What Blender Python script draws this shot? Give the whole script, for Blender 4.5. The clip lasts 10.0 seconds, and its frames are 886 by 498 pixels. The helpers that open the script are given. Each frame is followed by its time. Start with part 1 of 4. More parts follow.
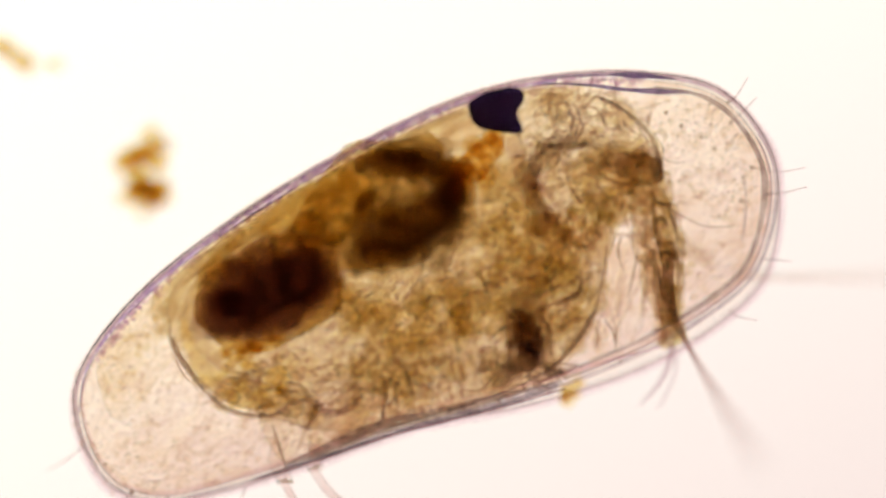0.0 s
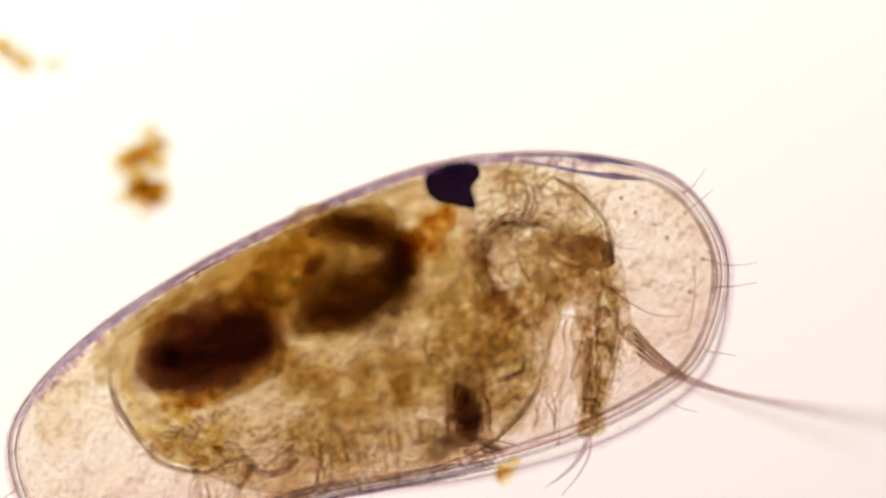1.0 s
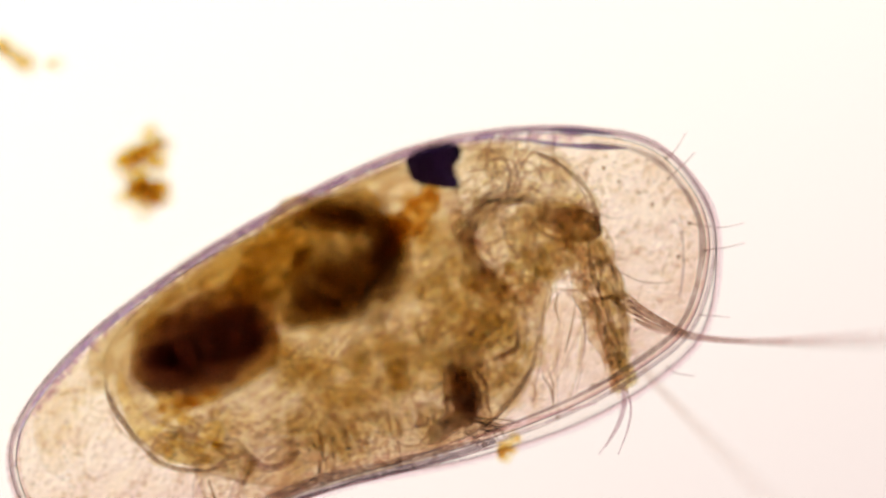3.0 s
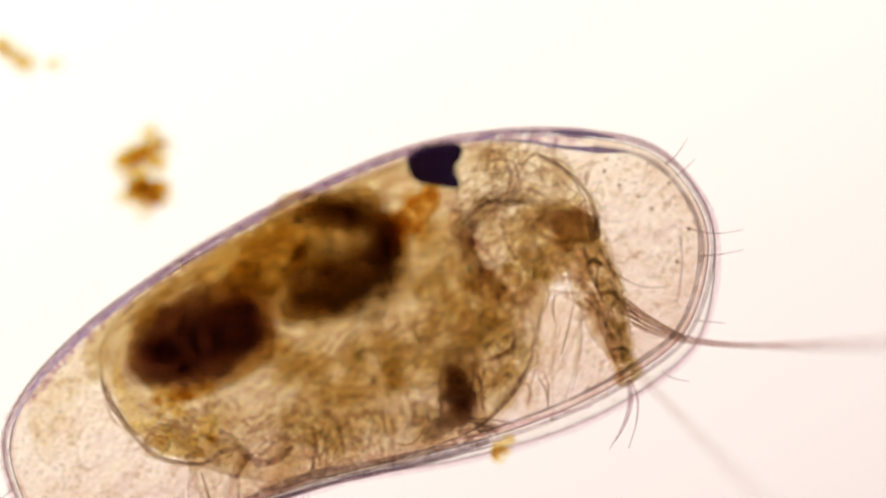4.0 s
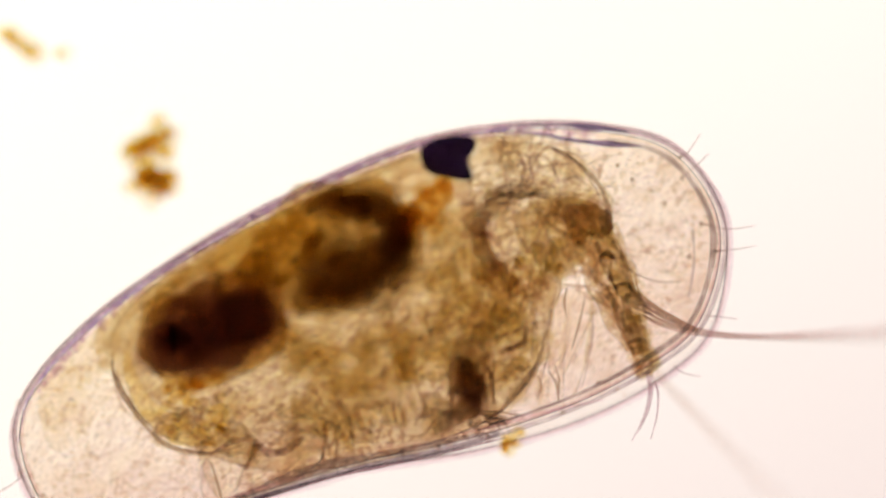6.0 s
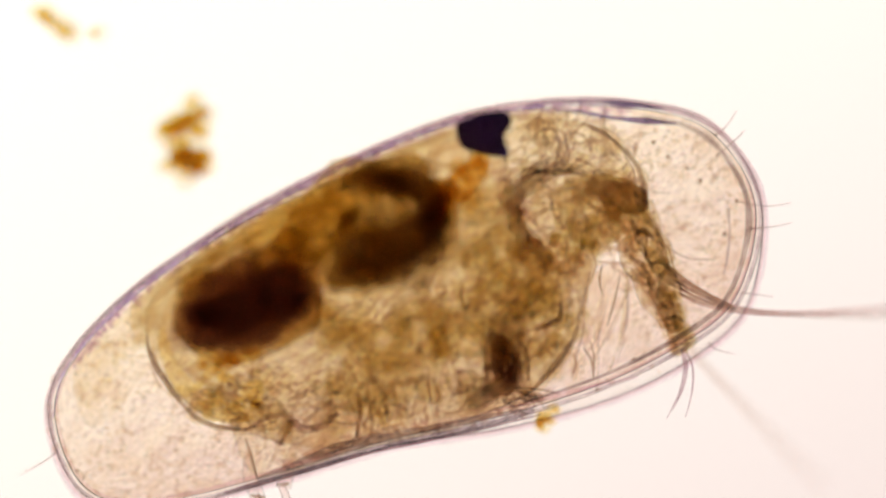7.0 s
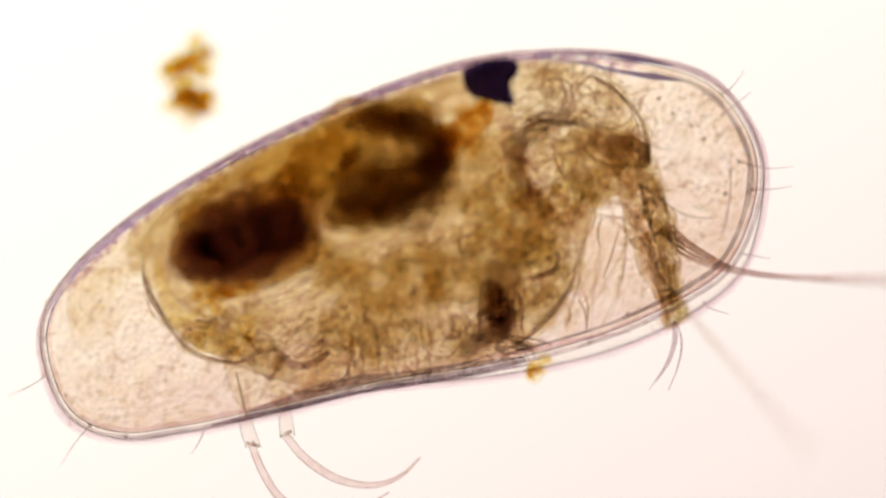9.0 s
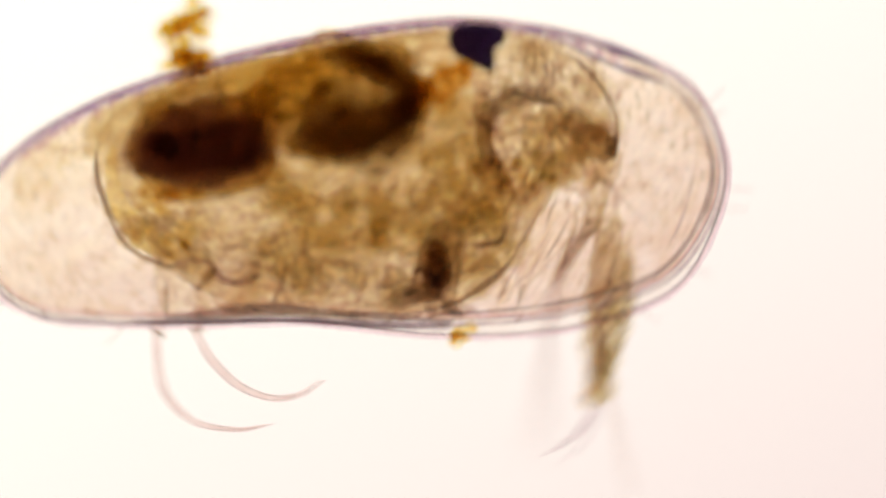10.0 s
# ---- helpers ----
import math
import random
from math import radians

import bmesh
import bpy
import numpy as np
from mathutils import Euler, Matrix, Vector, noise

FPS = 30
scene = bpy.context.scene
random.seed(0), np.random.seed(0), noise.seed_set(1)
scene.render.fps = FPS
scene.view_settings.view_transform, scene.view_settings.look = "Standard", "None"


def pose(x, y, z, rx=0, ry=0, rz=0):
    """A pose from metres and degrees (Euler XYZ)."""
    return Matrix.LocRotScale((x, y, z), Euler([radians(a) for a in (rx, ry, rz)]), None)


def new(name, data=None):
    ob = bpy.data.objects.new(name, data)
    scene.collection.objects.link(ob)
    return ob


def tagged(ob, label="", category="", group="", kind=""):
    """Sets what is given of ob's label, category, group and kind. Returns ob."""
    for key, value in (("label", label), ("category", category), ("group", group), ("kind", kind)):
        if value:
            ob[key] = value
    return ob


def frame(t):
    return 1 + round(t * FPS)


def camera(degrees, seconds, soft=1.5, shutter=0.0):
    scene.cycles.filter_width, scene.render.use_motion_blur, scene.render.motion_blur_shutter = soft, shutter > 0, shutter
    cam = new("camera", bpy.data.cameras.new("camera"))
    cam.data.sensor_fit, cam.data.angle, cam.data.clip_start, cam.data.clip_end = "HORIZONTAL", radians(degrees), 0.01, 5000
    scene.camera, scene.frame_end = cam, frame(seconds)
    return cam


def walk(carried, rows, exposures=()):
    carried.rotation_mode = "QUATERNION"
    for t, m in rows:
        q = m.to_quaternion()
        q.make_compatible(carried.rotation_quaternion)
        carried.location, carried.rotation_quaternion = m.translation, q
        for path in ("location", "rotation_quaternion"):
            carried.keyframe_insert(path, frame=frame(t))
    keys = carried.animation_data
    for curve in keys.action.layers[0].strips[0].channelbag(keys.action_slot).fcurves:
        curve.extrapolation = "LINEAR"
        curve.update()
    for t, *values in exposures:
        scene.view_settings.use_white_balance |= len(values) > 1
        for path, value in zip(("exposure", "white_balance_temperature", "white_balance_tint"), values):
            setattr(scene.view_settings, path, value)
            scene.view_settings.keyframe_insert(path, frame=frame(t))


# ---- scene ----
UM = 1e-6  # the scene is laid out in micrometres; the world is in metres
EYEPIECE = 0.020  # height of the lens over the slide

# ---- camera: it looks straight down through the microscope; the stage is pushed about under it ----
PAN = [(0, 55.5, 102.8, 30), (0.2, 55.5, 102.8, 28), (0.3, 55.5, 102.8, 10), (0.4, 55.5, 102.8, 25), (0.7, 55.5, 102.8, 30), (0.8, 55.5, 102.8, 25), (1, 55.5, 102.8, 12), (1.2, 55.5, 102.8, 2), (1.4, 55.5, 102.8, -5), (1.6, 55.5, 102.8, -15), (1.8, 55.5, 102.8, -22), (2, 55.5, 102.8, -35), (2.2, 55.5, 102.8, -22), (2.4, 55.5, 102.8, -5), (2.7, 55.5, 102.8, 0), (4, 55.5, 102.8, 4), (5.2, 55.5, 102.8, 4), (5.5, 54.8, 102, 3), (6, 45, 88.5, 2), (6.3, 33, 78, 1), (6.4, 6.8, 76.5, 0), (6.5, 1.5, 76.5, 0), (6.7, 0, 67.5, 0), (7, -0.8, 61.5, 0), (7.2, 0, 51.8, 0), (7.3, 0, 42, 0), (7.4, 0, 23.2, 0), (7.5, 0, 0, 0), (7.6, 0, -25.5, 0), (7.7, 0, -28.5, 0), (7.9, -2.2, -28.5, 0), (8, -3.8, -24, 0), (8.1, -3.8, 3.8, 0), (8.2, -3.8, 21.8, 0), (8.3, -3.8, 23.2, 0), (8.5, -3, 21.8, 0), (8.6, -3.8, 6, 0), (8.7, -3.8, -10.5, 0), (8.9, -4.5, -14.2, 0), (9, -5.2, -18, 0), (9.1, -4.5, -27, 0), (9.2, -4.5, -36.8, 0), (9.4, -4.5, -42, 0), (9.6, -3.8, -45, 0), (9.7, -3.8, -55.5, 10), (9.8, -3.8, -61.5, 0), (9.9, -2.2, -64.5, -10), (10, -2.2, -69.8, -20)]
SWIM = [(0, 125.2, 283.5, 19), (0.1, 123.8, 279.8, 18.5), (0.2, 117, 273, 16.5), (0.3, 96, 255, 5.6), (0.4, 114, 226.5, 8.3), (0.5, 102.8, 216, 11.5), (0.6, 84.8, 229.5, 17.9), (0.7, 84, 228.8, 20.5), (0.8, 70.5, 210.8, 18.7), (0.9, 65.2, 189, 15.5), (1, 66.8, 186.8, 14.9), (1.2, 65.2, 186.8, 14.8), (1.4, 56.6, 192, 15.8), (1.5, 55, 192.5, 15.4), (1.6, 49.8, 194.2, 13.8), (1.8, 55.8, 194.2, 13.5), (2, 54.9, 201.9, 12.9), (2.2, 49.1, 217.5, 18.2), (2.4, 43.1, 216.8, 19.6), (2.5, 38.9, 209.7, 18.4), (2.7, 42.4, 210, 19), (4, 44, 212, 17.45), (4.5, 46.7, 209.8, 16.75), (5, 49.5, 207.2, 15.95), (5.2, 50, 207, 16), (6.3, 51, 210, 16.9), (6.5, 51, 211.5, 16.9), (7, 52, 211.8, 16.6), (7.5, 51, 212.2, 17), (8, 52, 208.5, 16.7), (8.5, 55.5, 206.4, 14.9), (9, 56, 202.2, 13.5), (9.2, 57, 204.0, 14.4), (9.4, 55.5, 208.5, 15.2), (9.5, 46.5, 206, 12.8), (9.6, 43.5, 207.8, 9.2), (9.7, 49.5, 224.2, 18.2), (9.8, 49.5, 237.8, 23.5), (9.9, 30.8, 231, 12.5), (10, 39.8, 199.5, 1.4)]
cam = camera(3.3676, 10.0, soft=2.3, shutter=0.5)
cam.data.dof.use_dof = True
cam.data.dof.focus_distance = EYEPIECE - 195 * UM
cam.data.dof.aperture_fstop = 180
walk(cam, [(t, pose(x * UM, y * UM, EYEPIECE + z * UM)) for t, x, y, z in PAN])

# ---- light: the lamp of the microscope shines up through the slide ----
scene.cycles.transparent_max_bounces = 160
scene.cycles.max_bounces = 64
scene.cycles.transmission_bounces = 64
world = bpy.data.worlds.new("dim_room")
scene.world = world
world.use_nodes = True
world.node_tree.nodes["Background"].inputs["Color"].default_value = (0.9, 0.92, 1.0, 1)
world.node_tree.nodes["Background"].inputs["Strength"].default_value = 0.03


# ---- materials ----
def nodes_of(name):
    m = bpy.data.materials.new(name)
    m.use_nodes = True
    m.node_tree.nodes.clear()
    return m, m.node_tree.nodes, m.node_tree.links


def micro_coords(n, l):
    """Object coordinates in micrometres."""
    tc = n.new("ShaderNodeTexCoord")
    a = n.new("ShaderNodeVectorMath")
    a.operation = "SCALE"
    a.inputs["Scale"].default_value = 1000
    b = n.new("ShaderNodeVectorMath")
    b.operation = "SCALE"
    b.inputs["Scale"].default_value = 1000
    l.new(tc.outputs["Object"], a.inputs[0])
    l.new(a.outputs[0], b.inputs[0])
    return b.outputs[0]


def grain(n, l, co, size, detail=3.0, low=0.3, high=0.7):
    t = n.new("ShaderNodeTexNoise")
    t.inputs["Scale"].default_value = 1.0 / size
    t.inputs["Detail"].default_value = detail
    l.new(co, t.inputs["Vector"])
    r = n.new("ShaderNodeMapRange")
    r.inputs["From Min"].default_value, r.inputs["From Max"].default_value = low, high
    l.new(t.outputs["Fac"], r.inputs["Value"])
    return r.outputs["Result"]


def blend(n, l, fac, a, b):
    x = n.new("ShaderNodeMix")
    x.data_type = "RGBA"
    l.new(fac, x.inputs["Factor"])
    for sock, v in ((x.inputs["A"], a), (x.inputs["B"], b)):
        if isinstance(v, tuple):
            sock.default_value = (*v, 1)
        else:
            l.new(v, sock)
    return x.outputs["Result"]


def power(c, p):
    return tuple(v ** p for v in c)


def tissue(name, colour, patch=40, fine=7, vary=0.5, vary_fine=0.3, ior=1.06, rough=0.2, other=None, bend=0.0, relief=1.0, cell=0.0, deep=0.9):
    """See-through living matter: what light one skin of it lets by, in patches and in fine grains, under a wet gloss."""
    m, n, l = nodes_of(name)
    co = micro_coords(n, l)
    f1 = grain(n, l, co, patch, 4.0)
    f2 = grain(n, l, co, fine, 2.0)
    other = other or colour
    big = blend(n, l, f1, power(colour, 1 - vary), power(other, 1 + vary))
    small = blend(n, l, f2, (1.0, 1.0, 1.0), power(colour, 2 * vary_fine))
    mul = n.new("ShaderNodeMix")
    mul.data_type, mul.blend_type = "RGBA", "MULTIPLY"
    mul.inputs["Factor"].default_value = 1.0
    l.new(big, mul.inputs["A"])
    l.new(small, mul.inputs["B"])
    tint, height = mul.outputs["Result"], f2
    if cell:
        # crowded cells: thin in the middle, denser where they meet
        v = n.new("ShaderNodeTexVoronoi")
        v.feature = "SMOOTH_F1"
        v.inputs["Scale"].default_value = 1.0 / cell
        v.inputs["Smoothness"].default_value = 0.35
        l.new(co, v.inputs["Vector"])
        r = n.new("ShaderNodeMapRange")
        r.inputs["From Min"].default_value, r.inputs["From Max"].default_value = 0.15, 0.75
        l.new(v.outputs["Distance"], r.inputs["Value"])
        m2 = n.new("ShaderNodeMix")
        m2.data_type, m2.blend_type = "RGBA", "MULTIPLY"
        m2.inputs["Factor"].default_value = 1.0
        l.new(tint, m2.inputs["A"])
        l.new(blend(n, l, r.outputs["Result"], (1.0, 1.0, 1.0), power(colour, deep)), m2.inputs["B"])
        tint = m2.outputs["Result"]
        ad = n.new("ShaderNodeMath")
        ad.operation = "SUBTRACT"
        l.new(f2, ad.inputs[0])
        l.new(r.outputs["Result"], ad.inputs[1])
        height = ad.outputs[0]
    if bend:
        see = n.new("ShaderNodeBsdfRefraction")
        see.inputs["IOR"].default_value = bend
        see.inputs["Roughness"].default_value = 0.0
        bp = n.new("ShaderNodeBump")
        bp.inputs["Strength"].default_value = 1.0
        bp.inputs["Distance"].default_value = relief * UM
        l.new(height, bp.inputs["Height"])
        l.new(bp.outputs["Normal"], see.inputs["Normal"])
    else:
        see = n.new("ShaderNodeBsdfTransparent")
    l.new(tint, see.inputs["Color"])
    gloss = n.new("ShaderNodeBsdfGlossy")
    gloss.inputs["Roughness"].default_value = rough
    bump = n.new("ShaderNodeBump")
    bump.inputs["Strength"].default_value = 0.4
    bump.inputs["Distance"].default_value = 2 * UM
    l.new(f2, bump.inputs["Height"])
    l.new(bump.outputs["Normal"], gloss.inputs["Normal"])
    fres = n.new("ShaderNodeFresnel")
    fres.inputs["IOR"].default_value = ior
    mix = n.new("ShaderNodeMixShader")
    l.new(fres.outputs["Fac"], mix.inputs["Fac"])
    l.new(see.outputs[0], mix.inputs[1])
    l.new(gloss.outputs[0], mix.inputs[2])
    out = n.new("ShaderNodeOutputMaterial")
    l.new(mix.outputs[0], out.inputs["Surface"])
    return m


def lamp_glass():
    """The frosted lamp field: white, rosy towards one side of the view; its far rims glow warm on one side and dim violet on the other."""
    m, n, l = nodes_of("lamp_field")
    tc = n.new("ShaderNodeTexCoord")

    def slope(way, low, high):
        dot = n.new("ShaderNodeVectorMath")
        dot.operation = "DOT_PRODUCT"
        dot.inputs[1].default_value = way
        l.new(tc.outputs["Object"], dot.inputs[0])
        r = n.new("ShaderNodeMapRange")
        r.inputs["From Min"].default_value, r.inputs["From Max"].default_value = low, high
        l.new(dot.outputs["Value"], r.inputs["Value"])
        return r.outputs["Result"]

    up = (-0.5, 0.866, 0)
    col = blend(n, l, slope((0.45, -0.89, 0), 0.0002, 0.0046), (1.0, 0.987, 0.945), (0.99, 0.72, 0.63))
    # one-sided slope added to the glow, so bent rays shade the flesh in relief
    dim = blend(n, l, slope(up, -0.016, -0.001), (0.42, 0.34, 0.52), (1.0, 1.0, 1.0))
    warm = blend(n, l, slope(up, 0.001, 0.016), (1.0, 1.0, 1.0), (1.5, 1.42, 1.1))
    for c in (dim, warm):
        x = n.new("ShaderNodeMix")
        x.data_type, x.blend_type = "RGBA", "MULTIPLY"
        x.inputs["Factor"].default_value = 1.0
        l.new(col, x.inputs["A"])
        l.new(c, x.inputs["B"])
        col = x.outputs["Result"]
    em = n.new("ShaderNodeEmission")
    em.inputs["Strength"].default_value = 1.12
    l.new(col, em.inputs["Color"])
    out = n.new("ShaderNodeOutputMaterial")
    l.new(em.outputs[0], out.inputs["Surface"])
    return m


def slide_glass():
    m, n, l = nodes_of("slide_glass")
    see = n.new("ShaderNodeBsdfTransparent")
    see.inputs["Color"].default_value = (0.995, 1.0, 0.995, 1)
    gloss = n.new("ShaderNodeBsdfGlossy")
    gloss.inputs["Roughness"].default_value = 0.03
    fres = n.new("ShaderNodeFresnel")
    fres.inputs["IOR"].default_value = 1.12
    mix = n.new("ShaderNodeMixShader")
    l.new(fres.outputs["Fac"], mix.inputs["Fac"])
    l.new(see.outputs[0], mix.inputs[1])
    l.new(gloss.outputs[0], mix.inputs[2])
    out = n.new("ShaderNodeOutputMaterial")
    l.new(mix.outputs[0], out.inputs["Surface"])
    return m


VALVE = tissue("valve_chitin", (0.990, 0.978, 0.969), 40, 8, 0.6, 1.0, 1.008)
LINING = tissue("valve_lining", (0.984, 0.967, 0.945), 30, 8, 1.0, 0.6, 1.004, bend=1.10, relief=1.15, cell=27)
GRANULE = tissue("granule", (0.978, 0.960, 0.943), 20, 6, 0.4, 0.3, 1.006)
RIM = tissue("rim_chitin", (0.895, 0.87, 0.89), 50, 8, 0.7, 0.4, 1.008)
RIM_PALE = tissue("pale_rim_chitin", (0.955, 0.90, 0.925), 60, 8, 0.4, 0.2, 1.015)
HINGE = tissue("hinge_chitin", (0.60, 0.54, 0.68), 40, 9, 0.5, 0.3, 1.02)
HINGE_SOFT = tissue("violet_edge", (0.90, 0.865, 0.945), 14, 6, 0.9, 0.9, 1.004)
SKIN = tissue("body_skin", (0.992, 0.990, 0.980), 44, 8, 0.8, 1.6, 1.002, other=(0.982, 0.978, 0.963), cell=46, deep=4.5)
FLESH = tissue("inner_flesh", (0.992, 0.987, 0.970), 24, 7, 1.0, 1.6, 1.002, other=(0.982, 0.972, 0.956), cell=30, deep=4)
LOBE = tissue("fat_lobe", (0.987, 0.977, 0.950), 14, 6, 0.9, 0.8, 1.004)
YELLOW = tissue("yellow_gland", (0.988, 0.962, 0.85), 22, 8, 0.7, 0.5, 1.004)
MUSCLE = tissue("grey_muscle", (0.85, 0.812, 0.77), 22, 6, 0.8, 0.6, 1.015)
DARK = tissue("dark_sinew", (0.73, 0.66, 0.61), 22, 6, 0.6, 0.4, 1.01)
FOOD_DARK = tissue("dark_food", (0.952, 0.931, 0.922), 24, 7, 0.25, 0.4, 1.001)
FOOD_BROWN = tissue("brown_food", (0.957, 0.944, 0.922), 26, 7, 0.25, 0.4, 1.001)
GOLD = tissue("golden_food", (0.915, 0.855, 0.69), 24, 8, 0.8, 0.6, 1.002)
ORANGE = tissue("orange_gland", (0.92, 0.805, 0.52), 18, 6, 0.9, 0.8, 1.001)
EYE = tissue("eye_pigment", (0.16, 0.11, 0.28), 20, 6, 0.3, 0.2, 1.03)
LIMB = tissue("limb_chitin", (0.975, 0.962, 0.935), 14, 5, 1.0, 0.9, 1.003, other=(0.952, 0.935, 0.90), cell=13, deep=2)
LIMB_DARK = tissue("dark_limb_chitin", (0.885, 0.845, 0.795), 14, 5, 0.9, 0.8, 1.005)
CLAW = tissue("claw_chitin", (0.86, 0.79, 0.81), 30, 6, 0.3, 0.2, 1.03)
BRISTLE = tissue("bristle", (0.87, 0.82, 0.81), 40, 8, 0.3, 0.2, 1.015)
SETA = tissue("seta_chitin", (0.885, 0.815, 0.80), 40, 8, 0.3, 0.2, 1.02)
FAINT = tissue("faint_seta", (0.979, 0.958, 0.945), 40, 8, 0.3, 0.2, 1.006)
PALE = tissue("pale_plate", (0.98, 0.96, 0.932), 30, 8, 0.6, 0.4, 1.008)
PALE_TAIL = tissue("tail_chitin", (0.968, 0.942, 0.93), 30, 8, 0.3, 0.2, 1.03)
TAIL_CLAW = tissue("tail_claw_chitin", (0.945, 0.895, 0.885), 30, 8, 0.4, 0.3, 1.015)
BELLY = tissue("belly_sinew", (0.888, 0.876, 0.884), 16, 6, 0.6, 0.7, 1.006, cell=9, deep=1.2)
JAW = tissue("jaw_chitin", (0.968, 0.957, 0.948), 20, 6, 0.4, 0.4, 1.002)
ALGA = tissue("golden_algae", (0.977, 0.940, 0.755), 10, 4, 0.8, 0.7, 1.004)
ALGA_DARK = tissue("brown_algae", (0.955, 0.895, 0.690), 10, 4, 0.8, 0.7, 1.006)
FIBRE = tissue("fibre", (0.95, 0.925, 0.90), 22, 6, 0.6, 0.4, 1.003)
BROWN = tissue("mixed_food", (0.97, 0.95, 0.885), 24, 7, 0.6, 0.5, 1.002)
LIP = tissue("lip_chitin", (0.78, 0.745, 0.75), 60, 8, 0.7, 0.4, 1.015)
ALGA_PALE = tissue("pale_algae", (0.980, 0.945, 0.82), 14, 5, 0.6, 0.5, 1.006)
EMBER = tissue("ember_grain", (0.966, 0.922, 0.80), 14, 6, 0.7, 0.6, 1.002)
FOLD = tissue("body_fold", (0.915, 0.878, 0.845), 20, 6, 0.8, 0.7, 1.004)
EDGE = tissue("violet_grain", (0.968, 0.942, 0.965), 12, 5, 0.6, 0.5, 1.003)
YELLOW_PALE = tissue("yellow_grain", (0.988, 0.974, 0.93), 14, 5, 0.8, 0.6, 1.003)
FELT = tissue("cell_felt", (0.991, 0.986, 0.975), 34, 6, 1.0, 2.4, 1.002, other=(0.979, 0.969, 0.951), bend=1.09, relief=4, cell=33, deep=3)
FILM = tissue("tissue_film", (0.982, 0.972, 0.945), 26, 7, 0.9, 0.9, 1.002, other=(0.963, 0.948, 0.915), cell=16, deep=2)
RUST = tissue("rust_grain", (0.982, 0.966, 0.945), 14, 5, 0.8, 0.6, 1.002)
OLIVE = tissue("olive_grain", (0.982, 0.974, 0.945), 14, 5, 0.8, 0.6, 1.002)
MAUVE = tissue("mauve_flesh", (0.982, 0.969, 0.962), 20, 6, 0.8, 0.6, 1.002)
RAY = tissue("clear_fibre", (0.985, 0.977, 0.962), 20, 6, 0.7, 0.6, 1.002, bend=1.028, relief=1.0)
GLASS = slide_glass()
POUCH = tissue("pale_flesh", (0.988, 0.980, 0.958), 26, 7, 0.9, 0.9, 1.002, other=(0.970, 0.960, 0.932), cell=24, deep=2)
MIST = tissue("thin_film", (0.991, 0.985, 0.970), 26, 7, 0.9, 0.9, 1.001, other=(0.984, 0.975, 0.958))
CORE_DARK = tissue("food_core", (0.895, 0.858, 0.858), 50, 12, 0.2, 0.3, 1.001)
CORE_BROWN = tissue("brown_food_core", (0.884, 0.856, 0.815), 40, 12, 0.4, 0.35, 1.001)
BELLY_LINE = tissue("belly_line", (0.80, 0.745, 0.76), 30, 6, 0.7, 0.5, 1.006)
BEAD = tissue("clear_bead", (0.988, 0.978, 0.966), 12, 5, 0.5, 0.4, 1.002, bend=1.03, relief=0.5)
FOLD_DARK = tissue("violet_fold", (0.845, 0.785, 0.775), 20, 6, 0.7, 0.5, 1.004)
CLOUD = tissue("brown_flesh", (0.986, 0.976, 0.950), 24, 7, 0.9, 0.8, 1.002)
SWELL = tissue("clear_lobe", (0.986, 0.978, 0.960), 16, 6, 0.9, 0.8, 1.002, bend=1.011, relief=1.0)
LAMP = lamp_glass()


# ---- shapes, all in micrometres ----
def part(name, data, material, parent, label=""):
    """One mesh (verts, faces) as an object under a thing or a part."""
    me = bpy.data.meshes.new(name)
    me.from_pydata([(x * UM, y * UM, z * UM) for x, y, z in data[0]], [], data[1])
    me.polygons.foreach_set("use_smooth", [True] * len(me.polygons))
    me.materials.append(material)
    ob = new(name, me)
    ob.parent = parent
    if label:
        tagged(ob, label)
    return ob


def spline(pts, steps, closed=False):
    """A smooth curve through points of any dimension."""
    p = [np.array(q, float) for q in pts]
    n = len(p)
    out = []
    for i in range(n if closed else n - 1):
        if closed:
            a, b, c, d = p[i - 1], p[i], p[(i + 1) % n], p[(i + 2) % n]
        else:
            b, c = p[i], p[i + 1]
            a = p[i - 1] if i else 2 * b - c
            d = p[i + 2] if i + 2 < n else 2 * c - b
        for k in range(steps):
            t = k / steps
            out.append(0.5 * (2 * b + (c - a) * t + (2 * a - 5 * b + 4 * c - d) * t * t + (3 * b - a - 3 * c + d) * t ** 3))
    if not closed:
        out.append(p[-1])
    return out


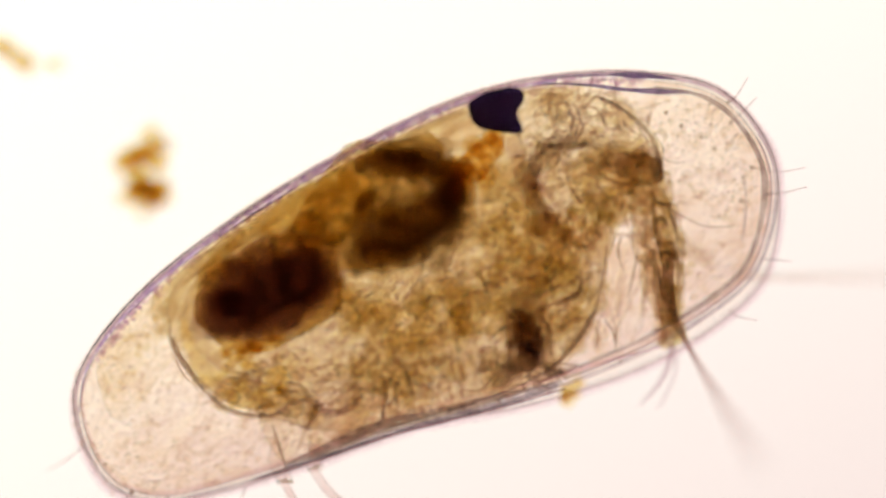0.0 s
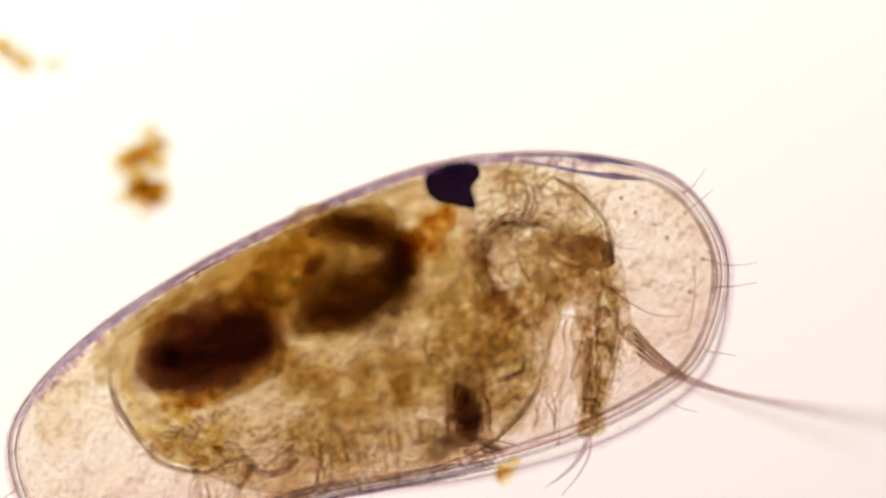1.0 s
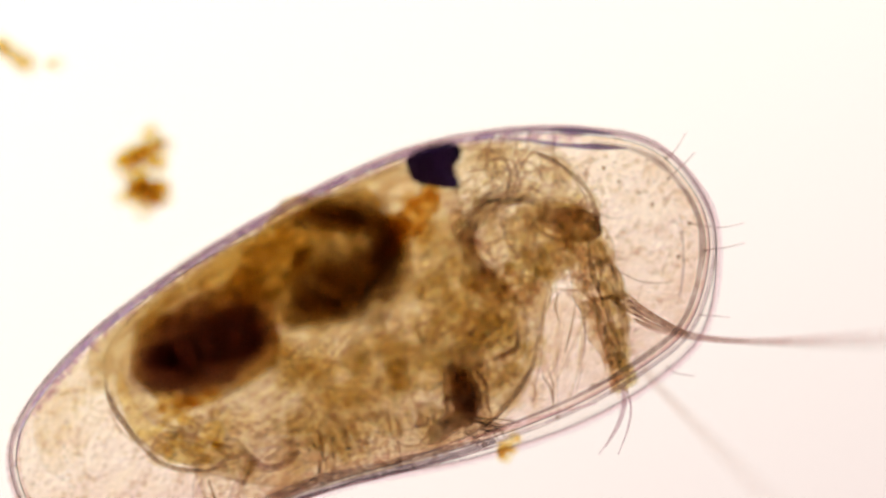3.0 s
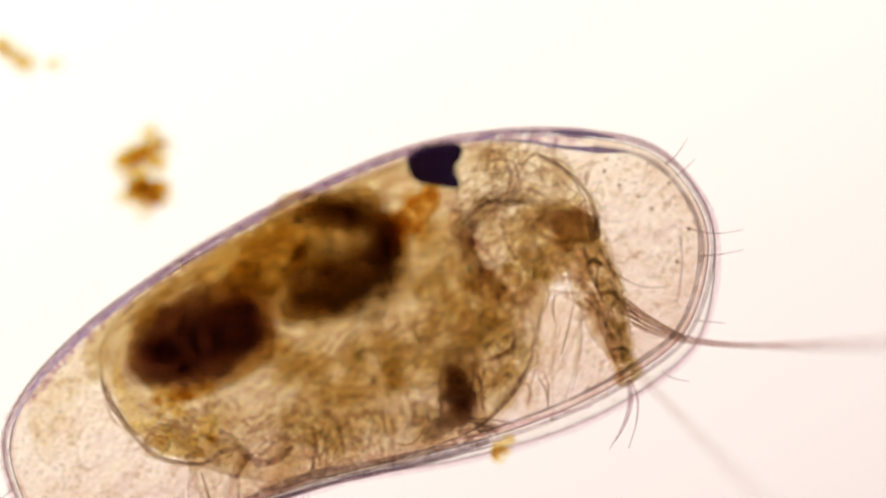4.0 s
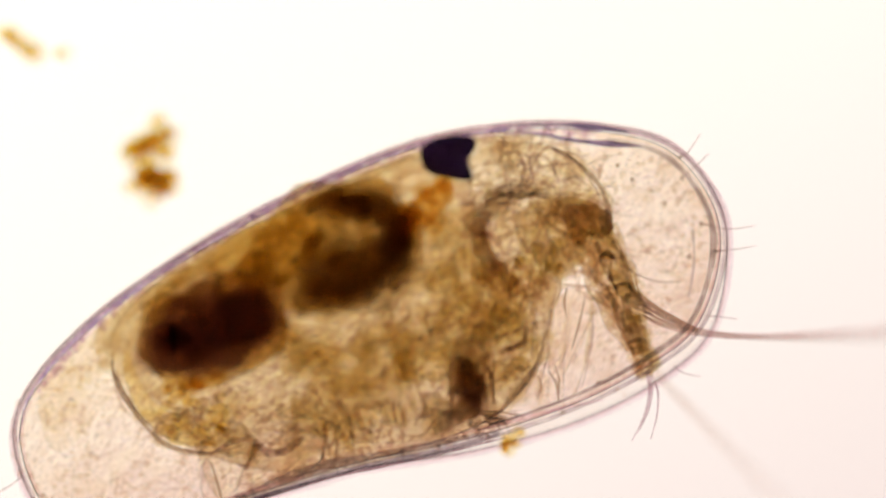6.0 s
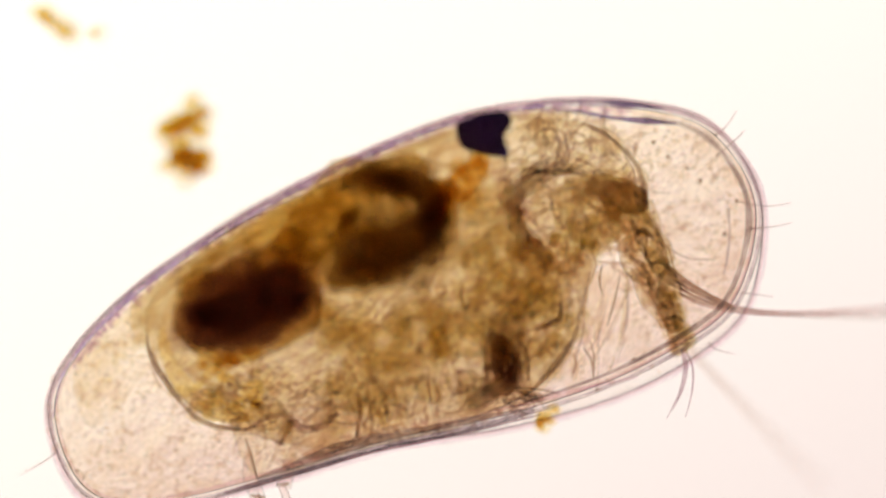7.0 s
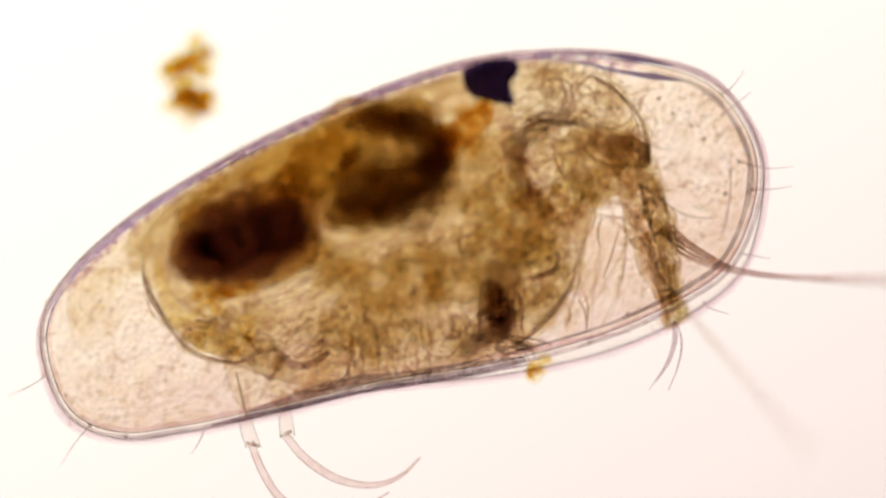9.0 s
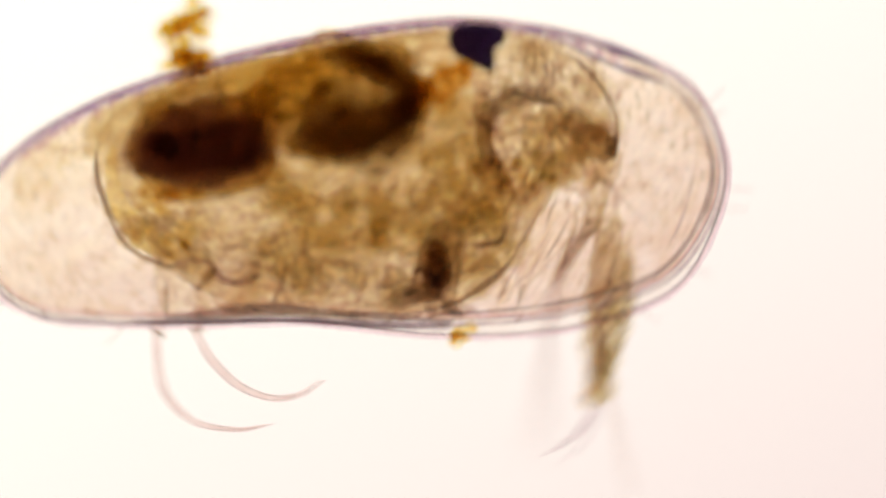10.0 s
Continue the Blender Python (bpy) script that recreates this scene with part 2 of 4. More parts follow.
def tube(path, radii, steps=6, sides=8, flat=1.0, closed=False, rough=0.0, seed=0):
    """A tapering round rod through points; radii run evenly along it; flat squeezes it in height."""
    c = spline(path, steps, closed)
    n = len(c)
    verts, faces = [], []
    for i, q in enumerate(c):
        if closed:
            d = c[(i + 1) % n] - c[i - 1]
        else:
            d = c[min(i + 1, n - 1)] - c[max(i - 1, 0)]
        d = d / (np.linalg.norm(d) + 1e-9)
        side = np.cross(d, (0, 0, 1.0))
        side = side / (np.linalg.norm(side) + 1e-9)
        up = np.cross(side, d)
        u = i / max(n - 1, 1) * (len(radii) - 1)
        k = min(int(u), len(radii) - 2) if len(radii) > 1 else 0
        r = radii[0] if len(radii) == 1 else radii[k] + (radii[k + 1] - radii[k]) * (u - k)
        if rough:
            r *= 1 + rough * noise.noise(Vector(q) * 0.03 + Vector((seed * 7.1, 0, 0)))
        for s in range(sides):
            a = 2 * math.pi * s / sides
            verts.append(tuple(q + side * (r * math.cos(a)) + up * (r * flat * math.sin(a))))
    for i in range(n if closed else n - 1):
        j = (i + 1) % n
        for s in range(sides):
            t = (s + 1) % sides
            faces.append((i * sides + s, i * sides + t, j * sides + t, j * sides + s))
    if not closed:
        faces.append(tuple(range(sides - 1, -1, -1)))
        faces.append(tuple(range((n - 1) * sides, n * sides)))
    return verts, faces


def pillow(outline, mid, up, down, steps=6, rings=7, wave=0.0, size=60, seed=0, tilt=(0, 0), full=0.5):
    """A closed cushion over an outline: it swells up and down from its rim; wave makes it lumpy."""
    o = [np.array(q[:2]) for q in spline(outline, steps, True)]
    n = len(o)
    cen = sum(o) / n
    cov = np.cov(np.array(o).T)
    axis = np.linalg.eigh(cov)[1][:, 1]
    half = 0.55 * max(abs((q - cen) @ axis) for q in o)
    core = [cen + axis * max(-half, min(half, (q - cen) @ axis)) for q in o]

    def ring(f, sign):
        out = []
        h = (1 - f ** 2) ** full
        for q, k in zip(o, core):
            x, y = k + (q - k) * f
            w = 0.0
            if wave:
                w = wave * noise.noise(Vector((x / size + seed * 3.7, y / size, sign * 5.0 + seed)))
            z = mid + tilt[0] * x + tilt[1] * y + sign * (up if sign > 0 else down) * h * (1 + w)
            out.append((x, y, z))
        return out

    verts = ring(1.0, 1)
    faces = []
    for sign in (1, -1):
        last = list(range(n))
        for r in range(1, rings + 1):
            f = math.cos(math.pi / 2 * r / (rings + 0.5))
            start = len(verts)
            verts += ring(f, sign)
            now = list(range(start, start + n))
            for i in range(n):
                j = (i + 1) % n
                q = (last[i], last[j], now[j], now[i])
                faces.append(q if sign > 0 else q[::-1])
            last = now
        start = len(verts)
        z = sum(verts[i][2] for i in last) / n
        # close along the long axis with a fan of strips
        m = n // 2
        a = last
        for i in range(m - 1):
            q = (a[i], a[i + 1], a[n - 2 - i], a[n - 1 - i])
            faces.append(q if sign > 0 else q[::-1])
    return verts, faces


def ball(centre, radii, turn=0.0, wave=0.25, seed=0, level=3):
    """A lumpy ellipsoid."""
    bm = bmesh.new()
    bmesh.ops.create_icosphere(bm, subdivisions=level, radius=1.0)
    c, s = math.cos(radians(turn)), math.sin(radians(turn))
    verts = []
    for v in bm.verts:
        k = 1 + wave * noise.noise(v.co * 1.6 + Vector((seed * 5.3, seed * 1.7, 0))) + 0.5 * wave * noise.noise(v.co * 4.0 + Vector((0, seed * 2.9, 3)))
        x, y, z = v.co.x * radii[0] * k, v.co.y * radii[1] * k, v.co.z * radii[2] * k
        verts.append((centre[0] + x * c - y * s, centre[1] + x * s + y * c, centre[2] + z))
    faces = [tuple(v.index for v in f.verts) for f in bm.faces]
    bm.free()
    return verts, faces


def join(*data):
    verts, faces = [], []
    for v, f in data:
        k = len(verts)
        verts += v
        faces += [tuple(i + k for i in q) for q in f]
    return verts, faces


def bundle(path, spread, count, thick, rng, reach=(0.12, 0.35), deep=5):
    """A loose bundle of short fine strands that run along a path."""
    c = spline(path, 12)
    n, out = len(c), []
    for _ in range(count):
        long = max(4, int(n * rng.uniform(*reach)))
        a = rng.randrange(0, max(1, n - long))
        off, lean, z = rng.gauss(0, spread), rng.gauss(0, spread * 0.5), rng.gauss(0, deep) + rng.choice((0, 0, 18))
        pts = []
        for i in range(a, min(n, a + long), 3):
            d = c[min(i + 1, n - 1)] - c[max(i - 1, 0)]
            d = d / (np.linalg.norm(d) + 1e-9)
            o = off + lean * (i - a) / long + spread * 0.9 * noise.noise(Vector((i * 0.3, off, z)))
            pts.append((c[i][0] - d[1] * o, c[i][1] + d[0] * o, c[i][2] + z))
        if len(pts) > 1:
            r = thick * rng.uniform(0.5, 1.4)
            out.append(tube(pts, [r * 0.4, r, r * 0.8, r * 0.4], 3, 6, 0.9, False, 0.5, off))
    return join(*out)


def crumbs(centre, radii, turn, count, small, large, rng, wave=0.35, level=2, squash=0.8):
    """Many small lumps strewn through an ellipsoid."""
    out = []
    c, s = math.cos(radians(turn)), math.sin(radians(turn))
    while len(out) < count:
        p = [rng.uniform(-1, 1) for _ in range(3)]
        if sum(q * q for q in p) > 1:
            continue
        x, y = p[0] * radii[0], p[1] * radii[1]
        r = rng.uniform(small, large)
        out.append(ball((centre[0] + x * c - y * s, centre[1] + x * s + y * c, centre[2] + p[2] * radii[2]),
                        (r * rng.uniform(0.8, 1.3), r * rng.uniform(0.7, 1.1), r * squash), rng.uniform(0, 180), wave, rng.random() * 90, level))
    return join(*out)


# ---- slide and lamp ----
def build_setting():
    bm = bmesh.new()
    bmesh.ops.create_cube(bm, size=1.0)
    for v in bm.verts:
        v.co = Vector((v.co.x * 0.076, v.co.y * 0.026, (v.co.z - 0.5) * 0.001))
    bmesh.ops.bevel(bm, geom=list(bm.edges), offset=0.0001, segments=2, affect="EDGES")
    me = bpy.data.meshes.new("glass_slide")
    bm.to_mesh(me)
    bm.free()
    me.materials.append(GLASS)
    tagged(new("ground", me), "clear glass microscope slide lit from below", "glass slide", kind="structure")
    bm = bmesh.new()
    bmesh.ops.create_circle(bm, cap_ends=True, segments=96, radius=0.018)
    me = bpy.data.meshes.new("lamp_field")
    bm.to_mesh(me)
    bm.free()
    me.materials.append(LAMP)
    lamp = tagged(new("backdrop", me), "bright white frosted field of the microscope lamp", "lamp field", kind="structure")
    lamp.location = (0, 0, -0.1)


build_setting()


# ---- the seed shrimp: x runs to its head, y to its back, z up from the slide; the eye stands over the origin ----
OUTLINE = [(-655, -193), (-612, -128), (-508, -66), (-359, -16), (-192, 19), (-30, 34), (91, 20), (198, -13), (285, -64), (324, -146),
           (317, -224), (261, -309), (183, -345), (67, -367), (-76, -371), (-229, -359), (-370, -359), (-502, -355), (-588, -342), (-647, -291)]
# the lower valve stands out past the upper one along the belly
LOWER = [(x + 2, y - 14) if 60 <= x <= 200 and y < -300 else (x + 6, y - 8) if x > 200 and y < -300 else (x, y - 8) if -100 < x < 60 and y < -300 else (x, y) for x, y in OUTLINE]


def inset(pts, d):
    """An outline drawn in by d micrometres."""
    c = [np.array(p, float) for p in pts]
    out = []
    for i in range(len(c)):
        t = c[(i + 1) % len(c)] - c[i - 1]
        t /= np.linalg.norm(t)
        out.append(tuple(c[i] + np.array((t[1], -t[0])) * d))
    return out


def rim_height(y, low=250, high=182):
    """The animal leans: the rim stands higher along the back than along the belly."""
    k = max(0.0, min(1.0, -y / 330))
    return low + (high - low) * k


def shell(outline, height, thick, sign, rings=12):
    """One valve: a thin domed bowl of chitin with an inner and an outer face."""
    o = [np.array(q) for q in spline(outline, 7, True)]
    n = len(o)
    cen = sum(o) / n
    axis = np.array((1.0, 0.02))
    half = 300
    core = [cen + axis * max(-half, min(half, (q - cen) @ axis)) for q in o]
    verts, faces = [], []

    def lay(f, drop):
        h = (1 - f ** 2.6) ** 0.55 * (height - drop)
        row = []
        for q, k in zip(o, core):
            x, y = k + (q - k) * f * (1 - 0.012 * (drop > 0))
            z = rim_height(y) + sign * h + 2.5 * noise.noise(Vector((x / 60, y / 60, sign)))
            row.append((x, y, z))
        s = len(verts)
        verts.extend(row)
        return list(range(s, s + n))

    fs = [math.cos(math.pi / 2 * r / (rings + 0.6)) for r in range(rings + 1)]
    rows = [lay(f, 0) for f in fs]
    rows2 = [lay(f, thick) for f in fs]
    for rr, flip in ((rows, sign < 0), (rows2, sign > 0)):
        for a, b in zip(rr, rr[1:]):
            for i in range(n):
                j = (i + 1) % n
                q = (a[i], a[j], b[j], b[i])
                faces.append(q[::-1] if flip else q)
        a = rr[-1]
        for i in range(n // 2 - 1):
            q = (a[i], a[i + 1], a[n - 2 - i], a[n - 1 - i])
            faces.append(q[::-1] if flip else q)
    for i in range(n):
        j = (i + 1) % n
        faces.append((rows[0][i], rows2[0][i], rows2[0][j], rows[0][j]))
    return verts, faces


def along_rim(outline, first, last, steps=6):
    """A stretch of an outline as points at the rim's height."""
    pts = spline(outline, steps, True)
    n = len(pts)
    a, b = int(first * steps), int(last * steps)
    return [(*pts[i % n], rim_height(pts[i % n][1])) for i in range(a, b + 1)]


shrimp = tagged(new("seed_shrimp"), "translucent amber seed shrimp in a clear bean-shaped shell on the slide", "seed shrimp")
rng = random.Random(11)


def build_carapace():
    upper = part("valve", shell(OUTLINE, 130, 6, 1), VALVE, shrimp, "clear domed upper valve with faint grain")
    lower = part("valve", shell(inset(LOWER, -3), 200, 6, -1), VALVE, shrimp, "clear domed lower valve lying on the slide")
    ring = [(x, y, rim_height(y) + 4) for x, y in inset(OUTLINE, 4)]
    part("rim", tube(ring, [2.3], 6, 8, 1.2, True, 0.5, 1), RIM, upper, "thin dark violet rim")
    ring = [(x, y - (5 if y > -300 else 0), rim_height(y) - 40) for x, y in inset(LOWER, -2)]
    part("rim", tube(ring, [4.2], 6, 8, 0.8, True, 0.4, 2), RIM_PALE, lower, "pale rosy rim")
    # the folded-in lip that runs inside the rim round head and belly
    lip = inset(OUTLINE, 19)
    part("lip", tube(along_rim(lip, 7.2, 14.0, 6)[::2], [1.5, 3, 4, 4, 3.6, 3, 2, 1.5], 2, 8, 1.0, False, 0.5, 3), LIP, upper, "dark inner lip")
    lip = inset(OUTLINE, 11)
    part("lip", tube(along_rim(lip, 9.0, 13.6, 6)[::2], [1.0, 2.4, 2.4, 2, 1.2], 2, 8, 1.0, False, 0.5, 4), RIM_PALE, upper, "fine pale lip")
    lip = inset(OUTLINE, 13)
    part("lip", tube(along_rim(lip, 15.6, 21.0, 6)[::2], [3, 2.5, 2.2, 1.6, 2.2, 1.2], 2, 8, 1.0, False, 0.5, 5), RIM_PALE, upper, "pale tail lip")
    part("selvage", tube([(281, -185, 200), (273, -218, 200), (258, -253, 200), (250, -266, 200)], [0.8, 1.6, 1.6, 0.8]), RIM, upper, "short dark fold")
    part("selvage", tube([(103, -363, 205), (38, -358, 205), (-24, -355, 203), (-86, -353, 200)], [1.0, 3, 3, 1.0], 5, 8, 1, False, .6, 6), RIM_PALE, upper, "pale fold")
    # hinge stripes over the head
    part("hinge", tube([(66, 16, 245), (122, -5, 235), (170, -28, 225), (212, -45, 215), (248, -59, 208)], [0.8, 1.8, 2.6, 4.2, 1.0], 6, 8, 0.7, False, 0.5, 7), HINGE, upper, "dark violet hinge stripe")
    part("hinge", tube([(68, 22, 250), (147, 0, 240), (197, -18, 230), (238, -37, 215)], [0.8, 1.6, 4.5, 0.8], 6, 8, 0.7, False, 0.5, 8), HINGE, upper, "dark violet hinge stripe")
    part("hinge", tube([(x, y + 0, rim_height(y) - 6) for x, y in inset(OUTLINE, 7)[0:7]], [1, 2, 3.6, 4.4, 4.4, 3.8, 2], 6, 8, 0.6, False, 0.7, 9), HINGE_SOFT, upper, "violet band along the back")
    bits = []
    for q in spline(inset(OUTLINE, 12)[1:8], 40):
        for _ in range(2):
            s = rng.uniform(1.6, 4.6)
            bits.append(ball((q[0] + rng.gauss(0, 3), q[1] + rng.gauss(0, 3.5), rim_height(q[1]) + rng.uniform(-22, 16)), (s * 1.4, s, s * 0.7), rng.uniform(0, 180), 0.4, rng.random() * 60, 1))
    tagged(part("edge_grit", join(*bits), EDGE, upper, "violet grains along the back edge"), kind="stuff")
    # the granular skin that lines the valves
    part("lining", pillow(inset(OUTLINE, 9), 198, 10, 10, 6, 10, 0.6, 25, 7, full=1.0), LINING, upper, "granular rosy lining of the shell")
    bits = []
    for c, r, k in (((-554, -216), (110, 105), 330), ((-502, -303), (150, 35), 130), ((231, -174), (75, 105), 260), ((113, -318), (75, 55), 50), ((-203, -324), (260, 40), 120), ((191, -50), (70, 12), 24)):
        for _ in range(k):
            u, q = rng.uniform(0, 6.283), math.sqrt(rng.random())
            s = 1.2 + 3.0 * rng.random() ** 2
            bits.append(ball((c[0] + r[0] * q * math.cos(u), c[1] + r[1] * q * math.sin(u), rng.uniform(175, 215)), (s * rng.uniform(1, 1.8), s, s * 0.7), rng.uniform(0, 180), 0.3, rng.random() * 60, 1))
    tagged(part("grit", join(*bits), GRANULE, upper, "fine pale granules"), kind="stuff")
    bits = []
    for c, r, k in (((238, -150), (70, 95), 260), ((-590, -235), (55, 90), 130), ((-500, -322), (110, 22), 60), ((150, -290), (70, 45), 60)):
        for _ in range(k):
            u, q = rng.uniform(0, 6.283), math.sqrt(rng.random())
            z = 1.2 + 2.0 * rng.random() ** 2
            bits.append(ball((c[0] + r[0] * q * math.cos(u), c[1] + r[1] * q * math.sin(u), rng.uniform(218, 240)), (z * rng.uniform(1, 1.7), z, z * 0.6), rng.uniform(0, 180), 0.3, rng.random() * 60, 1))
    tagged(part("bead", join(*bits), BEAD, upper, "fine clear beads of the shell's skin"), kind="stuff")
    # pores: small dark pits, some with a hair
    for x, y in ((266, -216), (294, -179), (302, -219), (256, -139), (211, -74), (293, -87), (287, -114), (105, -339), (48, -364), (-616, -317), (-637, -271), (-573, -342), (244, -119), (224, -97)):
        part("pore", ball((x, y, 207), (2.8, 2.8, 2), 0, 0.3, x, 2), MUSCLE, upper, "tiny dark pore")
    hairs = (((287, -114, 205), (314, -102, 207), (331, -93, 212)), ((291, -89, 205), (306, -83, 210), (328, -65, 214)),
             ((302, -219, 205), (326, -224, 207), (354, -227, 214)), ((294, -179, 200), (327, -196, 205), (362, -202, 215)),
             ((205, -346, 205), (214, -359, 206), (235, -371, 210)), ((265, -296, 200), (282, -303, 205), (304, -313, 215)),
             ((-619, -319, 200), (-641, -335, 195), (-665, -357, 170)), ((-472, -359, 200), (-485, -375, 185), (-497, -384, 170)),
             ((-657, -240, 195), (-681, -248, 180), (-714, -254, 150)))
    for h in hairs:
        part("hair", tube(h, [1.1, 0.9, 0.5], 5, 6), BRISTLE, upper, "fine pale hair")


def build_body():
    outline = [(-504, -135), (-478, -77), (-364, -17), (-259, 4), (-127, 25), (-15, 32), (73, 13), (145, -20), (185, -83), (184, -138),
               (129, -174), (72, -235), (33, -298), (-34, -342), (-128, -348), (-236, -318), (-300, -286), (-352, -276), (-410, -273), (-452, -252), (-486, -214)]
    part("trunk", pillow(outline, 275, 60, 110, 6, 8, 0.35, 45, 1, (0, 0.22)), SKIN, shrimp, "tan mottled soft body")
    # paler flesh between the trunk and the belly edge
    skirt = [(-424, -276), (-418, -340), (-380, -352), (-266, -352), (-128, -360), (-34, -350), (33, -302), (-20, -290), (-120, -318), (-230, -288), (-310, -262), (-380, -258)]
    part("skirt", pillow(skirt, 206, 12, 20, 6, 8, 0.5, 25, 12), POUCH, shrimp, "pale tan flesh over the belly edge")
    # loose tissue that fills the back edge
    strip = [*inset(OUTLINE, 13)[2:7], (-123, 13), (-257, -13), (-366, -39), (-458, -84), (-505, -140)]
    part("back_tissue", pillow(strip, 250, 22, 22, 6, 8, 0.6, 25, 31), POUCH, shrimp, "tan granular tissue along the back")
    for k, (first, deep, reach) in enumerate(((1, 50, 30), (1, 85, 10), (2, 40, 60), (2, 70, 20))):
        edge = inset(OUTLINE, 16)[first:7]
        inner_edge = [(x + reach * 0.3, y - deep * f) for (x, y), f in zip(edge[::-1], (0.35, 0.5, 0.6, 0.8, 1.0, 1.0))]
        part("back_tissue", pillow([*edge, *inner_edge], 238 - 8 * k, 14, 14, 6, 8, 0.6, 22, 40 + k), MIST, shrimp, "thin tan film along the back")
    tagged(part("back_grain", join(crumbs((*(-509, -110), 228), (58, 18, 12), 42, 60, 2, 5, rng), crumbs((*(-576, -159), 220), (50, 22, 12), 55, 45, 1.5, 4, rng), crumbs((*(-400, -61), 240), (80, 10, 12), 32, 50, 3, 7, rng)), LOBE, shrimp, "tan grains along the back"), kind="stuff")
    # a second, inner mass of flesh
    inner = [(-482, -121), (-366, -39), (-198, 0), (-68, 13), (-2, -1), (20, -70), (-7, -141), (27, -190), (56, -223), (16, -289), (-46, -318), (-143, -316), (-240, -286), (-330, -262), (-424, -236)]
    part("midgut", pillow(inner, 275, 45, 60, 6, 7, 0.5, 40, 2, (0, 0.16)), FLESH, shrimp, "brownish inner flesh")
    # fat lobes crowd under the gut
    lobes = []
    zones = (((-134, -204), (150, 60), 60), ((-206, -284), (190, 45), 42), ((-36, -139), (60, 80), 26), ((-5, -267), (55, 70), 30), ((-358, -269), (70, 40), 6),
             ((126, -122), (50, 30), 8))
    for c, r, k in zones:
        for _ in range(k):
            a, q = rng.uniform(0, 6.283), math.sqrt(rng.random())
            s = rng.uniform(9, 24)
            lobes.append(ball((c[0] + r[0] * q * math.cos(a), c[1] + r[1] * q * math.sin(a), rng.uniform(215, 290)),
                              (s * rng.uniform(0.9, 1.5), s, s * 0.7), rng.uniform(0, 180), 0.4, rng.random() * 70, 2))
    tagged(part("fat_tissue", join(*lobes), LOBE, shrimp, "pale amber fat lobes"), kind="stuff")
    # a thin sheet of crowded cells under the valve
    sheet = [(-499, -133), (-471, -77), (-354, -25), (-247, -8), (-125, 5), (-26, -29), (61, -1), (139, -28), (171, -77), (169, -133), (119, -171), (69, -234), (32, -295), (-32, -341), (-127, -353), (-265, -347), (-344, -325), (-413, -282), (-479, -219)]
    part("cell_sheet", pillow(sheet, 204, 2.5, 2.5, 6, 10, 0.6, 25, 32, full=1.0), FELT, shrimp, "thin sheet of crowded pale cells")
    # folds of the hind body
    part("hind_wall", tube([(-501, -127, 190), (-502, -162, 195), (-490, -201, 198), (-472, -242, 198), (-448, -266, 198), (-410, -283, 196)], [1.5, 2.6, 3, 3.2, 3, 1.5], 6, 8, 1, False, 0.5, 1), MUSCLE, shrimp, "dark curved skin line")
    part("hind_gland", tube([(-477, -122, 180), (-482, -156, 180), (-471, -203, 180), (-441, -243, 180), (-397, -268, 175)], [5, 9, 12, 15, 9], 6, 10, 0.7, False, 0.3, 2), YELLOW, shrimp, "yellow gland behind the gut")
    tagged(part("yellow_grit", crumbs((*(-427, -224), 200), (75, 38, 14), -28, 44, 4, 9, rng), YELLOW_PALE, shrimp, "yellow grains behind the gut"), kind="stuff")
    tagged(part("yellow_lump", crumbs((-420, -226, 205), (70, 22, 14), -30, 11, 6, 13, rng), YELLOW, shrimp, "yellow lumps behind the gut"), kind="stuff")
    for k in range(9):
        x, y, w = -462 + 13 * k + rng.gauss(0, 5), -218 - 4.5 * k + rng.gauss(0, 9), radians(rng.uniform(-70, 0))
        n = rng.uniform(8, 18)
        part("crease", tube([(x - n * math.cos(w), y - n * math.sin(w), 202), (x + rng.uniform(-4, 4), y, 206), (x + n * math.cos(w), y + n * math.sin(w), 204)], [0.5, rng.uniform(1, 2.4), 0.5], 5, 7), FOLD, shrimp, "fine dark line in the flesh")
    # brown clouds in the flesh before and under the gut
    for c, r, n in (((-110, -214), (130, 62), 50), ((-20, -196), (50, 60), 14), ((-190, -236), (110, 50), 24), ((-250, -150), (90, 45), 40), ((-330, -58), (110, 26), 22), ((-250, -210), (60, 30), 12), ((-50, -120), (50, 60), 24), ((60, -150), (60, 50), 12)):
        tagged(part("brown_flesh", crumbs((*c, 250), (*r, 30), 10, n, 10, 22, rng), CLOUD, shrimp, "brown clouds in the flesh"), kind="stuff")
    for name, m, words, zones in (("mottle", MAUVE, "fine mauve grains in the flesh", (((-150, -250), (190, 80), 150), ((80, -110), (100, 90), 130), ((-400, -240), (70, 45), 40), ((20, -250), (60, 70), 60))),
                                  ("mottle", OLIVE, "fine olive grains in the flesh", (((-120, -230), (190, 90), 150), ((70, -120), (100, 90), 130), ((-420, -235), (60, 40), 40), ((155, -240), (30, 60), 30)))):
        bits = []
        for c, r, n in zones:
            for _ in range(n):
                u, q = rng.uniform(0, 6.283), math.sqrt(rng.random())
                z = rng.uniform(2.5, 6.5)
                bits.append(ball((c[0] + r[0] * q * math.cos(u), c[1] + r[1] * q * math.sin(u), rng.uniform(190, 236)), (z * rng.uniform(1, 1.8), z, z * 0.7), rng.uniform(0, 180), 0.45, rng.random() * 60, 1))
        tagged(part(name, join(*bits), m, shrimp, words), kind="stuff")
    # clear swellings of the flesh close under the valve
    bits = []
